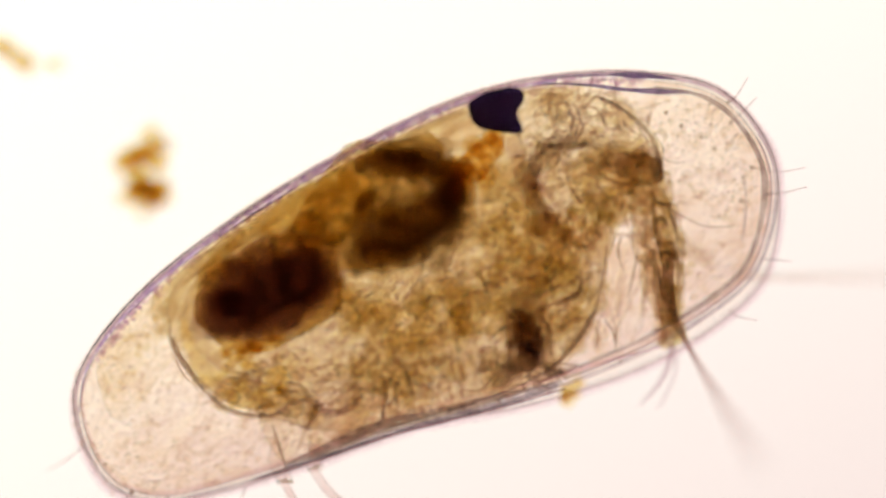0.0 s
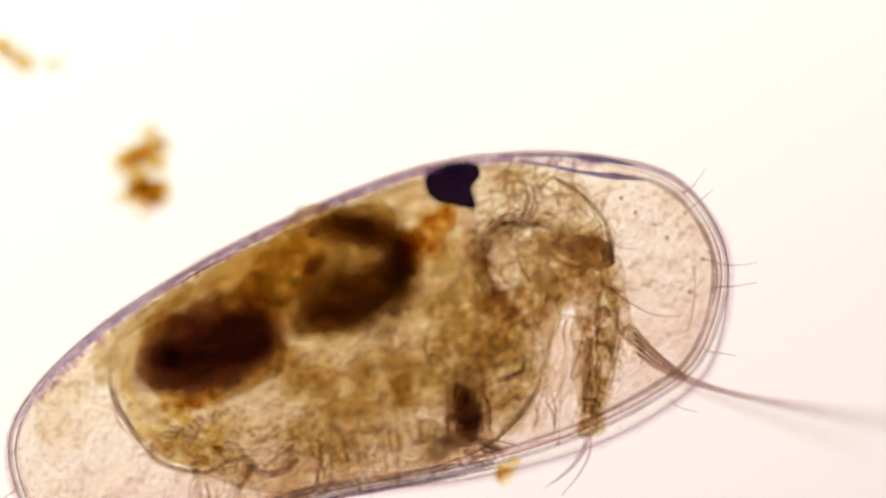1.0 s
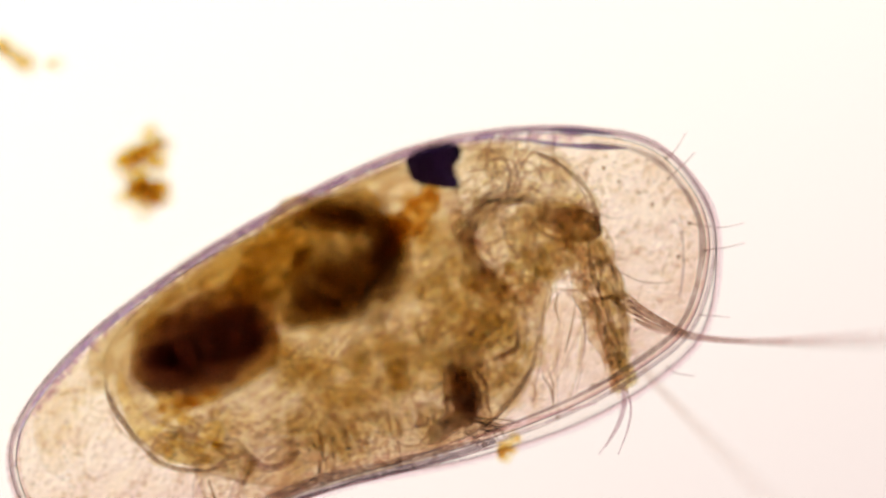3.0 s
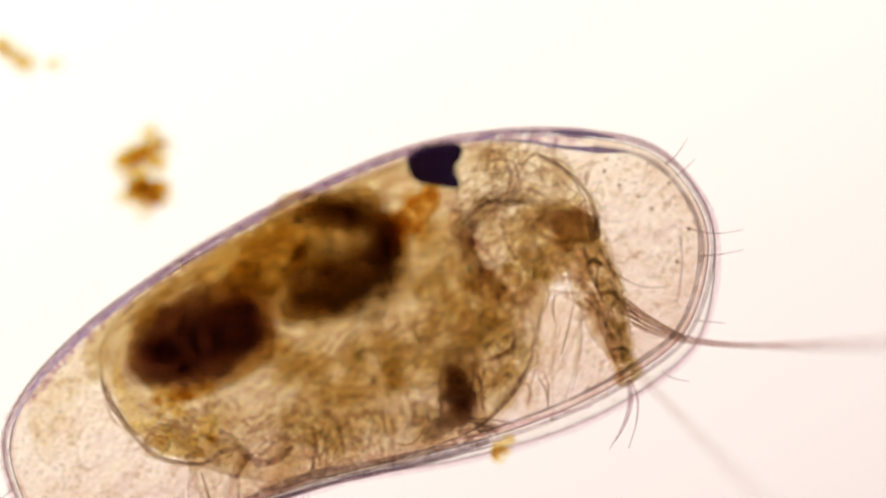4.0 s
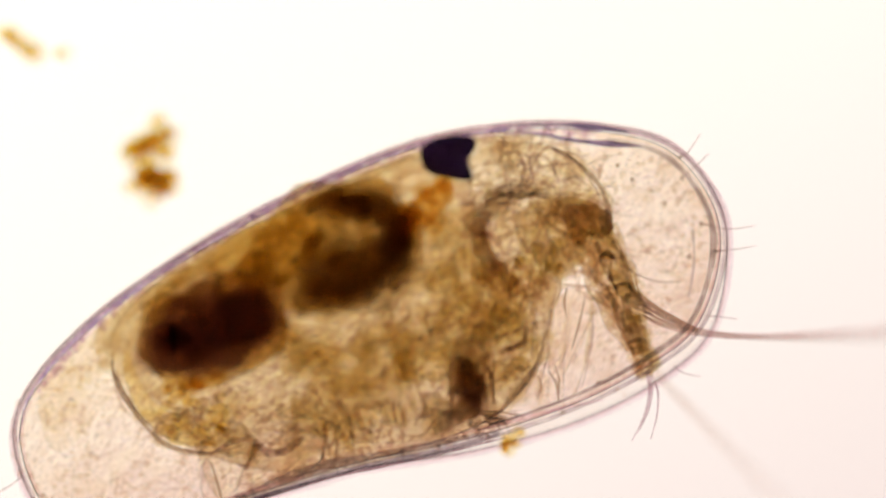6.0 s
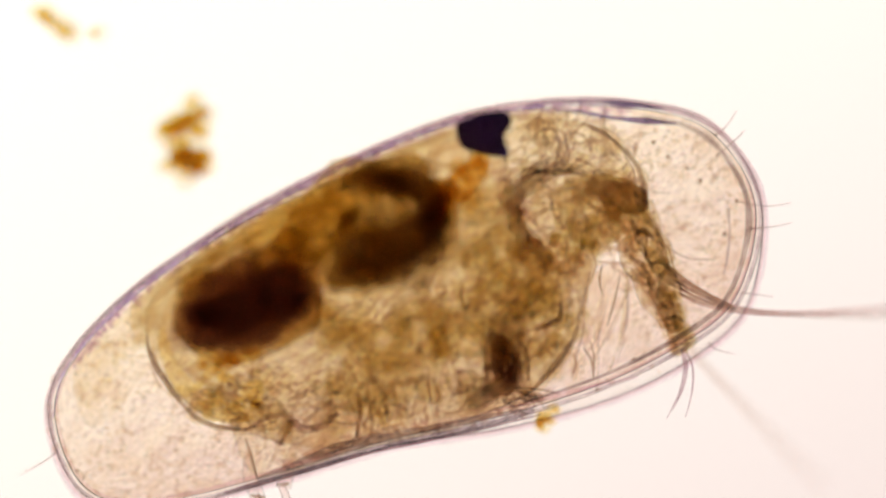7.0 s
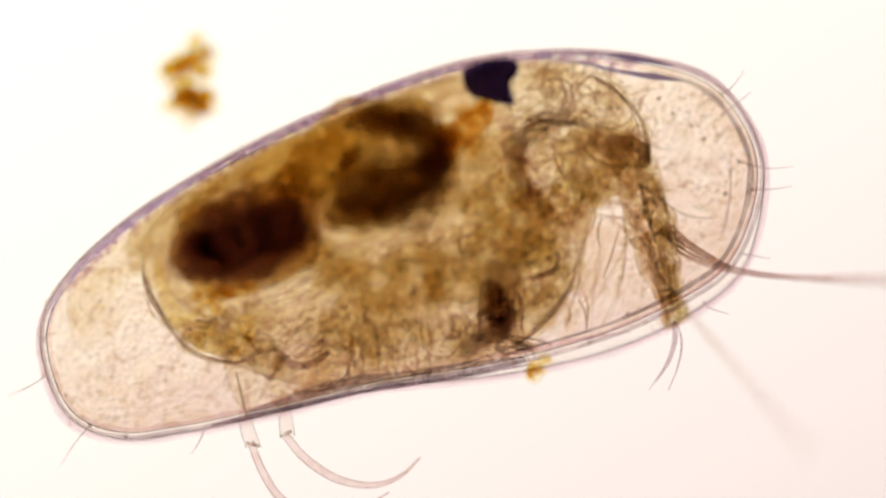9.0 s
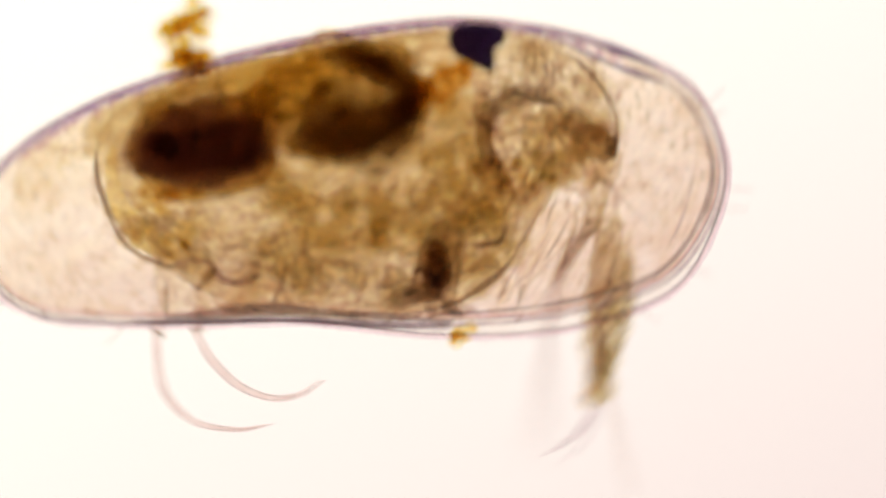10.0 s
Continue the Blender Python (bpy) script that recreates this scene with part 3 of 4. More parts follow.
    for c, r, n in (((-150, -270), (170, 62), 46), ((-90, -190), (120, 50), 22), ((-400, -246), (62, 34), 18), ((95, -70), (75, 60), 26), ((-310, -310), (80, 30), 14), ((20, -250), (50, 50), 14)):
        for _ in range(n):
            u, q = rng.uniform(0, 6.283), math.sqrt(rng.random())
            z = rng.uniform(8, 19)
            bits.append(ball((c[0] + r[0] * q * math.cos(u), c[1] + r[1] * q * math.sin(u), rng.uniform(212, 236)), (z * rng.uniform(0.8, 1.4), z, z * 0.5), rng.uniform(0, 180), 0.3, rng.random() * 60, 2))
    tagged(part("swelling", join(*bits), SWELL, shrimp, "clear tan swellings of the flesh"), kind="stuff")
    part("fold", tube([(-410, -283, 200), (-376, -275, 200), (-354, -281, 200), (-337, -303, 200), (-311, -306, 200), (-288, -294, 200)], [2, 3.5, 4, 5.5, 5, 2], 6, 8, 1, False, 0.5, 3), FOLD_DARK, shrimp, "dark wavy fold")
    part("fold", tube([(-348, -287, 198), (-358, -300, 198), (-372, -315, 198)], [5, 3.5, 2], 5, 8), FOLD, shrimp)
    part("fold", tube([(-254, -277, 198), (-260, -306, 200), (-273, -334, 200)], [2, 4, 2], 5, 8, 1, False, .4, 4), FOLD, shrimp)
    part("fold", tube([(-243, -288, 195), (-248, -318, 195), (-260, -346, 195)], [1.5, 2.5, 1.5], 5, 8), FOLD, shrimp)
    part("hind_leg", tube([(-413, -293, 200), (-413, -326, 202), (-414, -357, 203)], [1.0, 2.0, 1.2], 5, 8), MUSCLE, shrimp, "thin dark hind leg")
    part("hind_knob", ball((-315, -282, 194), (40, 27, 12), 10, 0.35, 7), MAUVE, shrimp, "mauve bulge above the wavy fold")
    part("hind_knob", ball((-356, -296, 198), (9, 8, 5), 10, 0.35, 8), FOLD, shrimp, "dark spot on the fold")
    part("leg_pouch", ball((-308, -323, 185), (46, 22, 24), 14, 0.2, 4), PALE, shrimp, "pale leg pouch")
    # sinew along the belly edge
    part("belly_band", tube([(-414, -350, 200), (-352, -349, 201), (-300, -345, 202), (-240, -348, 202), (-180, -355, 202), (-108, -361, 202), (-40, -366, 202)], [3, 9, 13, 10, 9, 9, 4], 7, 10, 0.6, False, 0.3, 5), BELLY, shrimp, "dark grey band along the belly edge")
    part("belly_line", tube([(-460, -354, 203), (-414, -355, 204), (-353, -356, 204), (-260, -358, 204), (-184, -364, 204), (-108, -370, 204), (-32, -374, 203)], [1.2, 3.0, 2.6, 2.4, 2.6, 2.6, 1.2], 6, 8, 1, False, 0.4, 15), BELLY_LINE, shrimp, "dark violet line at the belly edge")
    bits = []
    for q in spline([(-380, -346), (-300, -340), (-230, -342), (-150, -352), (-50, -362)], 60):
        for _ in range(2):
            z = rng.uniform(1.5, 4.2)
            bits.append(ball((q[0] + rng.gauss(0, 4), q[1] + rng.gauss(3, 6), rng.uniform(188, 210)), (z * 1.5, z, z * 0.7), rng.uniform(0, 180), 0.4, rng.random() * 60, 1))
    tagged(part("belly_grain", join(*bits), MAUVE, shrimp, "mauve grains along the belly edge"), kind="stuff")
    # upright light and dark folds in the flesh over the belly
    for k in range(11):
        x, y = -258 + k * 16 + rng.gauss(0, 6), -304 - k * 1.2 + rng.gauss(0, 10)
        n = rng.uniform(8, 28)
        part("upright_fold", tube([(x + 5, y + n, 196), (x + rng.uniform(-3, 3), y, 200), (x - 5 + rng.uniform(-4, 4), y - n, 198)], [0.6, rng.uniform(1.2, 5.5), 0.8], 6, 7, 0.8, False, 0.6, k), FIBRE, shrimp, "brown upright fold over the belly")


def build_gut():
    # hind food ball
    c = (-357, -128)
    part("gut_wall", ball((*c, 256), (108, 70, 50), 2, 0.18, 3), GOLD, shrimp, "golden gut wall")
    tagged(part("food", crumbs((*c, 260), (98, 58, 38), 6, 290, 7, 13, rng), FOOD_DARK, shrimp, "dark red-brown food mass"), kind="stuff")
    for k, f in enumerate((1.14, 1.04, 0.93, 0.81, 0.67, 0.5)):
        part("food_core", ball((c[0] - 2 * k, c[1] + 4 - k, 282 + k), (94 * f, 57 * f, 42 * f), 6, 0.26, 21 + k), CORE_DARK, shrimp, "dense dark red-brown heart of the food")
    tagged(part("food", crumbs((*(-409, -139), 260), (42, 34, 32), 2, 34, 9, 18, rng), FOOD_DARK, shrimp, "dark red-brown food mass"), kind="stuff")
    tagged(part("food", crumbs((*(-310, -125), 262), (48, 38, 34), 6, 70, 9, 16, rng), FOOD_DARK, shrimp, "dark red-brown food mass"), kind="stuff")
    tagged(part("food", crumbs((*(-245, -54), 262), (78, 36, 34), 16, 30, 7, 14, rng), FOOD_BROWN, shrimp, "brown food mass"), kind="stuff")
    tagged(part("food", crumbs((*c, 268), (116, 72, 36), 4, 46, 6, 13, rng), FOOD_BROWN, shrimp, "loose brown food at the edge"), kind="stuff")
    tagged(part("food", crumbs((*(-168, -77), 268), (108, 74, 34), 8, 24, 6, 13, rng), FOOD_BROWN, shrimp, "loose brown food at the edge"), kind="stuff")
    # front food ring
    part("gut_wall", ball((*(-186, -64), 258), (118, 78, 46), 10, 0.2, 5), GOLD, shrimp, "golden gut wall")
    part("gut_wall", ball((*(-261, -52), 258), (80, 42, 36), 16, 0.25, 6), YELLOW, shrimp, "golden gut wall")
    tagged(part("food", crumbs((*(-173, -113), 263), (78, 40, 36), 5, 120, 8, 16, rng), FOOD_BROWN, shrimp, "brown food mass"), kind="stuff")
    for k, f in enumerate((1.28, 1.08, 0.86, 0.62)):
        part("food_core", ball((-172 + 3 * k, -103 - k, 276 + k), (60 * f, 42 * f, 34 * f), 8, 0.32, 24 + k), CORE_BROWN, shrimp, "dense brown heart of the food")
        part("food_core", tube([(-200, -14, 274), (-156, -13, 276), (-122, -25, 276), (-100, -47, 276), (-96, -78, 276), (-112, -104, 276)], [6 * f, 15 * f, 19 * f, 18 * f, 20 * f, 22 * f], 6, 10, 1, False, 0.5, 26 + k), CORE_BROWN, shrimp, "dark brown arc of food")
    arc = [(-161, -15), (-127, -24), (-90, -45), (-84, -86), (-106, -122), (-147, -141)]
    bits = []
    for q in spline(arc, 9):
        for _ in range(4):
            s = rng.uniform(8, 14)
            bits.append(ball((q[0] + max(-20, min(20, rng.gauss(0, 15))), q[1] + max(-24, min(17, rng.gauss(-2, 14))), 263 + rng.uniform(-25, 25)), (s * 1.2, s, s * 0.8), rng.uniform(0, 180), 0.35, rng.random() * 90, 2))
    tagged(part("food", join(*bits), FOOD_BROWN, shrimp, "dark brown arc of food"), kind="stuff")
    tagged(part("food", crumbs((*(-247, -59), 263), (70, 36, 35), 16, 62, 8, 16, rng), BROWN, shrimp, "golden brown food"), kind="stuff")
    tagged(part("food", crumbs((*(-175, -67), 263), (98, 72, 40), 10, 70, 8, 15, rng), BROWN, shrimp, "golden brown food"), kind="stuff")
    part("orange_gland", ball((*(-46, -56), 263), (50, 20, 18), 30, 0.35, 12), ORANGE, shrimp, "orange gland under the eye")
    tagged(part("gut_foot", crumbs((-396, -184, 252), (46, 12, 12), -6, 16, 6, 12, rng), EMBER, shrimp, "orange grains under the hind gut"), kind="stuff")
    tagged(part("gland_grain", crumbs((-52, -60, 258), (64, 28, 18), 30, 34, 7, 14, rng), EMBER, shrimp, "orange grains of the gland"), kind="stuff")
    part("clear_gap", ball((-53, -14, 240), (42, 15, 14), 14, 0.3, 8), PALE, shrimp, "pale patch before the gut")


def build_eye():
    o = [(-34, 9), (-28, 23), (3, 28), (38, 19), (40, 3), (25, -12), (23, -38), (-9, -25), (-30, -11)]
    part("eye", pillow(o, 258, 20, 20, 4, 5, 0.2, 20, 3, full=0.25), EYE, shrimp, "blue-black wedge-shaped eye")


def build_head():
    part("jaw_muscle", tube([(114, -85, 172), (83, -69, 168), (48, -70, 164), (20, -88, 162), (8, -118, 162), (15, -151, 164), (40, -185, 166)], [4, 11, 15, 15, 15, 13, 4], 7, 10, 0.7, False, 0.5, 1), MUSCLE, shrimp, "grey-brown curved muscle")
    part("jaw_muscle", tube([(31, -86, 196), (16, -108, 196), (14, -135, 196), (21, -157, 194)], [1.5, 3, 3, 1.5], 6, 8), FOLD, shrimp)
    part("jaw_muscle", tube([(40, -70, 196), (60, -68, 197), (81, -77, 197), (100, -78, 196)], [2, 4.5, 4.5, 2], 6, 8, 1, False, .6, 3), MUSCLE, shrimp)
    o = [(65, -102), (119, -91), (174, -118), (179, -166), (144, -191), (108, -185), (79, -230), (52, -221), (55, -160)]
    part("head_mass", pillow(o, 192, 18, 22, 6, 6, 0.5, 22, 9), FLESH, shrimp, "mottled tan flesh of the head")
    part("head_mass", pillow([(89, -88), (135, -92), (178, -125), (178, -158), (136, -153), (94, -124)], 196, 14, 14, 6, 6, 0.5, 18, 10), FILM, shrimp, "mottled tan flesh of the head")
    part("bright_lobe", ball((49, -112, 200), (24, 36, 14), -35, 0.25, 2), PALE, shrimp, "pale bright lobe")
    part("muscle", tube([(90, -111, 185), (87, -146, 182), (86, -177, 180), (60, -208, 178)], [6, 12, 13, 6], 6, 10, 0.7, False, .5, 4), FIBRE, shrimp, "grey-brown muscle")
    part("muscle", tube([(109, -101, 190), (135, -117, 190), (161, -135, 190), (174, -157, 192)], [6, 15, 18, 10], 6, 10, 0.7, False, .5, 5), FIBRE, shrimp, "grey-brown muscle")
    part("muscle", tube([(57, -207, 180), (44, -235, 178), (18, -258, 176), (-12, -265, 176)], [4, 9, 9, 4], 6, 10, 0.7, False, .5, 6), FIBRE, shrimp, "grey-brown muscle")
    # loops of clear tubes above the mouth
    part("loop", tube([(72, -16, 200), (90, -21, 202), (91, -45, 203), (76, -68, 200)], [1.5, 2, 2, 1.2]), FOLD, shrimp)
    part("loop", tube([(84, -15, 200), (102, -29, 202), (98, -51, 203), (86, -67, 200)], [1.2, 1.8, 1.8, 1.2]), FOLD, shrimp)
    part("loop", tube([(99, -63, 200), (107, -38, 202), (128, -26, 203), (151, -40, 203), (164, -61, 203)], [1.2, 1.8, 1.8, 1.8, 1.2]), FOLD, shrimp)
    for name, c, r, lean, k, s0, s1, m, words in (("muscle_grain", (89, -162), (26, 48, 10), 80, 60, 5, 12, OLIVE, "olive grains of the jaw muscle"),
                                              ("muscle_grain", (34, -178), (52, 26, 10), -25, 70, 5, 12, RUST, "brown grains of the jaw muscle"),
                                              ("muscle_grain", (135, -117), (60, 15, 8), -12, 60, 4, 10, MAUVE, "mauve grains of the head"),
                                              ("muscle_grain", (9, -106), (20, 62, 10), 0, 70, 4, 10, MAUVE, "mauve grains of the head"),
                                              ("muscle_grain", (135, -168), (40, 30, 10), 30, 50, 4, 10, RUST, "brown grains of the head"),
                                              ("muscle_grain", (22, -255), (40, 50, 10), 60, 60, 4, 11, OLIVE, "olive grains behind the mouth")):
        tagged(part(name, crumbs((*c, 196), r, lean, k, s0, s1, rng), m, shrimp, words), kind="stuff")
    part("brow", tube([(151, -40, 205), (172, -74, 206), (183, -101, 206), (183, -128, 206), (177, -151, 204)], [1.2, 2.4, 3, 3.4, 5], 6, 8, 1, False, .5, 7), MUSCLE, shrimp, "dark brow line")
    part("brow", ball((175, -140, 203), (9, 17, 9), -10, .3, 3), DARK, shrimp, "dark knob")
    # fibrous edges of the muscles
    for path, spread, count, thick, material, words in (
            ([(114, -85, 200), (83, -69, 200), (48, -70, 200), (20, -88, 200), (8, -118, 200), (15, -151, 200), (40, -185, 200)], 9, 17, 1.2, FOLD, "fine dark strands of the jaw muscle"),
            ([(105, -98, 203), (135, -108, 204), (165, -128, 205), (178, -150, 205)], 9, 10, 1.1, FOLD, "fine dark strands of the head"),
            ([(130, -24, 206), (158, -52, 208), (178, -88, 208), (183, -125, 208), (177, -155, 206)], 2.6, 9, 0.9, FOLD_DARK, "crinkled dark brow strands"),
            ([(92, -112, 200), (88, -150, 200), (80, -190, 200), (52, -222, 200), (20, -256, 198)], 13, 10, 1.1, FOLD, "brown strands behind the mouth"),
            ([(30, -130, 202), (48, -160, 202), (72, -180, 202), (80, -215, 200)], 12, 7, 1.0, FOLD, "brown strands of the head"),
            ([(-38, -240, 200), (-52, -280, 202), (-62, -320, 202), (-100, -338, 202)], 12, 18, 1.3, FOLD, "dark strands of the mandible"),
            ([(-80, -338, 204), (-40, -348, 205), (0, -352, 205)], 7, 14, 1.0, FOLD_DARK, "dark strands by the mouth"),
            ([(72, -16, 206), (98, -36, 208), (92, -66, 206)], 8, 12, 1.0, FOLD, "fine loops above the mouth"),
            ([(-501, -127, 204), (-502, -162, 204), (-490, -201, 204), (-472, -242, 204), (-448, -266, 204), (-410, -283, 204), (-350, -290, 204), (-300, -303, 204)], 4, 16, 0.9, FOLD, "fine strands along the hind skin"),
            ([(-290, -270, 204), (-262, -300, 205), (-275, -338, 205), (-330, -346, 205)], 7, 12, 1.0, FOLD, "fine strands over the belly")):
        tagged(part("strand", bundle(path, spread, count, thick, rng), material, shrimp, words), kind="stuff")
    # fine fibres and folds all through head and trunk
    bits = []
    for c, r, k, lean in (((112, -91), (95, 80), 40, 20), ((150, -196), (35, 75), 30, -60), ((-15, -248), (80, 100), 22, 60), ((-206, -284), (220, 50), 40, 70), ((89, -37), (80, 30), 36, 60), ((-413, -244), (75, 40), 18, -30), ((-76, -167), (90, 90), 14, 30)):
        for _ in range(k):
            u, q = rng.uniform(0, 6.283), math.sqrt(rng.random())
            x, y, z = c[0] + r[0] * q * math.cos(u), c[1] + r[1] * q * math.sin(u), rng.uniform(175, 225)
            w, n, bow = radians(lean + rng.gauss(0, 45)), rng.uniform(8, 34), rng.uniform(-9, 9)
            dx, dy = math.cos(w), math.sin(w)
            s = rng.uniform(1.2, 4.0)
            bits.append(tube([(x - dx * n, y - dy * n, z), (x - dy * bow, y + dx * bow, z + 3), (x + dx * n, y + dy * n, z)], [0.4, s, 0.4], 4, 6, 0.8))
    tagged(part("fibre_felt", join(*bits), FIBRE, shrimp, "fine grey-brown fibres"), kind="stuff")
    part("belly_wall", tube([(83, -215, 196), (65, -245, 197), (35, -295, 198), (-3, -326, 199), (-39, -341, 200)], [1.5, 3, 3.4, 3, 1.5], 6, 8, 1, False, .5, 8), FOLD, shrimp, "dark edge of the soft body")
    for k in range(9):
        x0, y0 = (91, -81)
        x1, y1 = (169, -157)
        o = (k - 4) * 6.0
        pts = [(x0 + rng.uniform(-10, 10), y0 + o * 1.2, 198), ((x0 + x1) / 2, (y0 + y1) / 2 + o + 9, 201), (x1 + rng.uniform(-12, 4), y1 + o * 0.5, 200)]
        part("striation", tube(pts, [0.6, rng.uniform(1.2, 2.6), 0.6], 6, 6, 1, False, .6, k), FIBRE, shrimp, "fine muscle strand")
    # mouthparts by the belly
    part("mandible", join(crumbs((-58, -296, 172), (25, 44, 14), 10, 190, 4, 9, rng), crumbs((-62, -312, 176), (13, 24, 12), 4, 60, 4, 8, rng), crumbs((-98, -332, 184), (34, 13, 10), 22, 80, 4, 8, rng), crumbs((-72, -312, 186), (36, 26, 12), 40, 80, 4, 9, rng),
                          crumbs((-46, -348, 188), (30, 11, 10), -4, 70, 3, 7, rng), crumbs((-47, -262, 158), (40, 30, 20), 40, 70, 6, 11, rng)), JAW, shrimp, "dark brown mandible")
    for k in range(9):
        x = -82 + 6 * k + rng.gauss(0, 2)
        part("jaw_fibre", tube([(x + 12, -256 + rng.uniform(-12, 12), 190), (x + 4, -290, 194), (x - 4 + rng.uniform(-6, 6), -322 + rng.uniform(-10, 8), 196)], [0.6, rng.uniform(2, 4), 0.8], 6, 7, 0.8, False, 0.6, k), FOLD, shrimp, "dark strand of the mandible")
    part("palp", tube([(-8, -266, 195), (25, -260, 195), (35, -240, 195)], [2, 4, 2], 5, 8), MUSCLE, shrimp)
    part("palp", tube([(-33, -270, 196), (-27, -295, 197), (-35, -328, 197)], [1.2, 2.2, 1.2], 5, 8), MUSCLE, shrimp)
    part("palp", tube([(-21, -332, 195), (13, -311, 196), (36, -291, 196)], [2, 5, 2], 5, 8), MUSCLE, shrimp)
    for a, b, c in (((-60, -332, 199), (-41, -346, 200), (-35, -367, 201)), ((-56, -345, 199), (-39, -354, 200), (-40, -370, 201)), ((-62, -328, 199), (-27, -341, 200), (-1, -356, 200)),
                    ((-44, -343, 199), (-30, -353, 200), (-26, -367, 201)), ((-75, -343, 199), (-57, -361, 200), (-48, -370, 201))):
        part("mouth_bristle", tube([a, b, c], [1.4, 1.2, 0.6], 4, 6), MUSCLE, shrimp, "dark mouth bristle")
    for pts, r in (([(159, -127, 208), (167, -108, 210), (179, -102, 210), (180, -122, 210), (177, -141, 208)], 1.5), ([(101, -32, 214), (123, -36, 216), (130, -58, 216), (128, -85, 214), (116, -108, 212)], 1.3),
                   ([(145, -40, 212), (157, -75, 212), (173, -97, 210)], 1.3), ([(98, -110, 210), (110, -130, 210), (133, -146, 210), (151, -136, 210)], 2.2), ([(61, -101, 208), (61, -129, 208), (68, -151, 206)], 2.0),
                   ([(39, -74, 206), (58, -77, 207), (79, -60, 207)], 1.8), ([(17, -94, 205), (14, -113, 206), (20, -130, 206)], 1.3), ([(32, -308, 201), (31, -324, 202), (20, -340, 202)], 1.5),
                   ([(57, -301, 201), (56, -324, 202), (49, -337, 202)], 1.5), ([(-156, -274, 204), (-164, -299, 206), (-162, -327, 206), (-139, -339, 206), (-114, -324, 206), (-103, -304, 204)], 1.8)):
        part("crease", tube(pts, [r * 0.5, r, r, r * 0.5], 6, 7, 1, False, 0.5, pts[0][0]), FOLD, shrimp, "fine dark line in the flesh")
    # clear fibres: gill rays behind the leg, upright folds over the belly
    for k in range(5):
        f = k / 4.0
        x0, y0 = (133, -227)
        x1, y1 = (86, -342)
        x2, y2 = (19, -344)
        tx, ty = x1 + (x2 - x1) * f, y1 + (y2 - y1) * f
        sx, sy = x0 - 52 * f + rng.gauss(0, 5), y0 - 8 * f + rng.gauss(0, 9)
        bow = rng.uniform(-12, 12)
        part("gill_ray", tube([(sx, sy, 190), ((sx + tx) / 2 + bow, (sy + ty) / 2, 194), (tx + rng.gauss(0, 4), ty + rng.gauss(0, 10), 192)], [1.2, rng.uniform(2.5, 5.5), 1.0], 6, 8, 0.6, False, .3, k), RAY, shrimp, "clear gill ray")
    for k in range(13):
        f = k / 12.0
        x0, y0 = (-251, -301)
        x1, y1 = (-98, -317)
        sx, sy = x0 + (x1 - x0) * f + rng.gauss(0, 7), y0 + (y1 - y0) * f + rng.gauss(0, 11)
        n = rng.uniform(12, 36)
        part("belly_fold", tube([(sx - 3, sy + n, 186), (sx + rng.uniform(-6, 6), sy, 192), (sx + rng.uniform(-8, 8), sy - n, 186)], [1.5, rng.uniform(3, 6.5), 1.5], 6, 8, 0.6, False, .5, k), RAY, shrimp, "clear upright fold over the belly")
    # small clear creases, in the hind body and in the head
    for c, r, k, lean in (((-429, -230), (62, 26), 12, -35), ((-347, -284), (95, 32), 20, 40), ((-278, -262), (60, 50), 9, 70), ((126, -83), (72, 55), 18, -20), ((94, -34), (50, 25), 9, 80), ((13, -249), (45, 60), 14, 60)):
        for _ in range(k):
            u, q = rng.uniform(0, 6.283), math.sqrt(rng.random())
            x, y, z = c[0] + r[0] * q * math.cos(u), c[1] + r[1] * q * math.sin(u), rng.uniform(188, 206)
            w, n, bow = radians(lean + rng.gauss(0, 40)), rng.uniform(8, 22), rng.uniform(-9, 9)
            dx, dy = math.cos(w), math.sin(w)
            part("crease", tube([(x - dx * n, y - dy * n, z), (x - dy * bow, y + dx * bow, z + 2), (x + dx * n, y + dy * n, z)], [0.8, rng.uniform(2, 4.5), 0.8], 5, 7, 0.7, False, .4, q * 50), RAY, shrimp, "clear crease in the flesh")
    # clear plates and needles between mouth and feelers
    part("gill_plate", pillow([(89, -217), (122, -211), (128, -244), (97, -282), (57, -321), (48, -299), (62, -248)], 190, 14, 14, 5, 5, .3, 30, 6), PALE, shrimp, "clear gill plate")
    part("needle", tube([(131, -242, 200), (95, -286, 201), (62, -318, 201)], [1.0, 3.2, 0.8], 5, 8), PALE, shrimp, "clear needle")
    part("needle", tube([(119, -230, 200), (102, -260, 201), (85, -286, 201)], [0.8, 1.6, 0.8], 5, 8), MUSCLE, shrimp)
    part("needle", tube([(101, -209, 200), (92, -226, 201), (90, -245, 201)], [0.8, 1.8, 0.8], 5, 8), MUSCLE, shrimp)
    part("needle", tube([(46, -306, 200), (52, -327, 201), (47, -349, 201)], [0.8, 2.4, 0.8], 5, 8), MUSCLE, shrimp)
    part("needle", tube([(30, -309, 200), (31, -329, 201), (21, -345, 201)], [0.8, 2.4, 0.8], 5, 8), PALE, shrimp)
    part("bristle", tube([(163, -181, 205), (186, -209, 206), (213, -233, 207), (247, -245, 207)], [1.4, 1.2, 1.0, 0.5], 5, 6), BRISTLE, shrimp, "fine curved bristle")
    part("bristle", tube([(175, -114, 205), (192, -135, 206), (213, -144, 207)], [1.0, 0.8, 0.5], 5, 6), BRISTLE, shrimp)


def at_joint(joint, ob, z):
    ob.location = (joint[0] * UM, joint[1] * UM, z * UM)


def shifted(joint, z, pts):
    return [(p[0] - joint[0], p[1] - joint[1], p[2] - z) for p in pts]


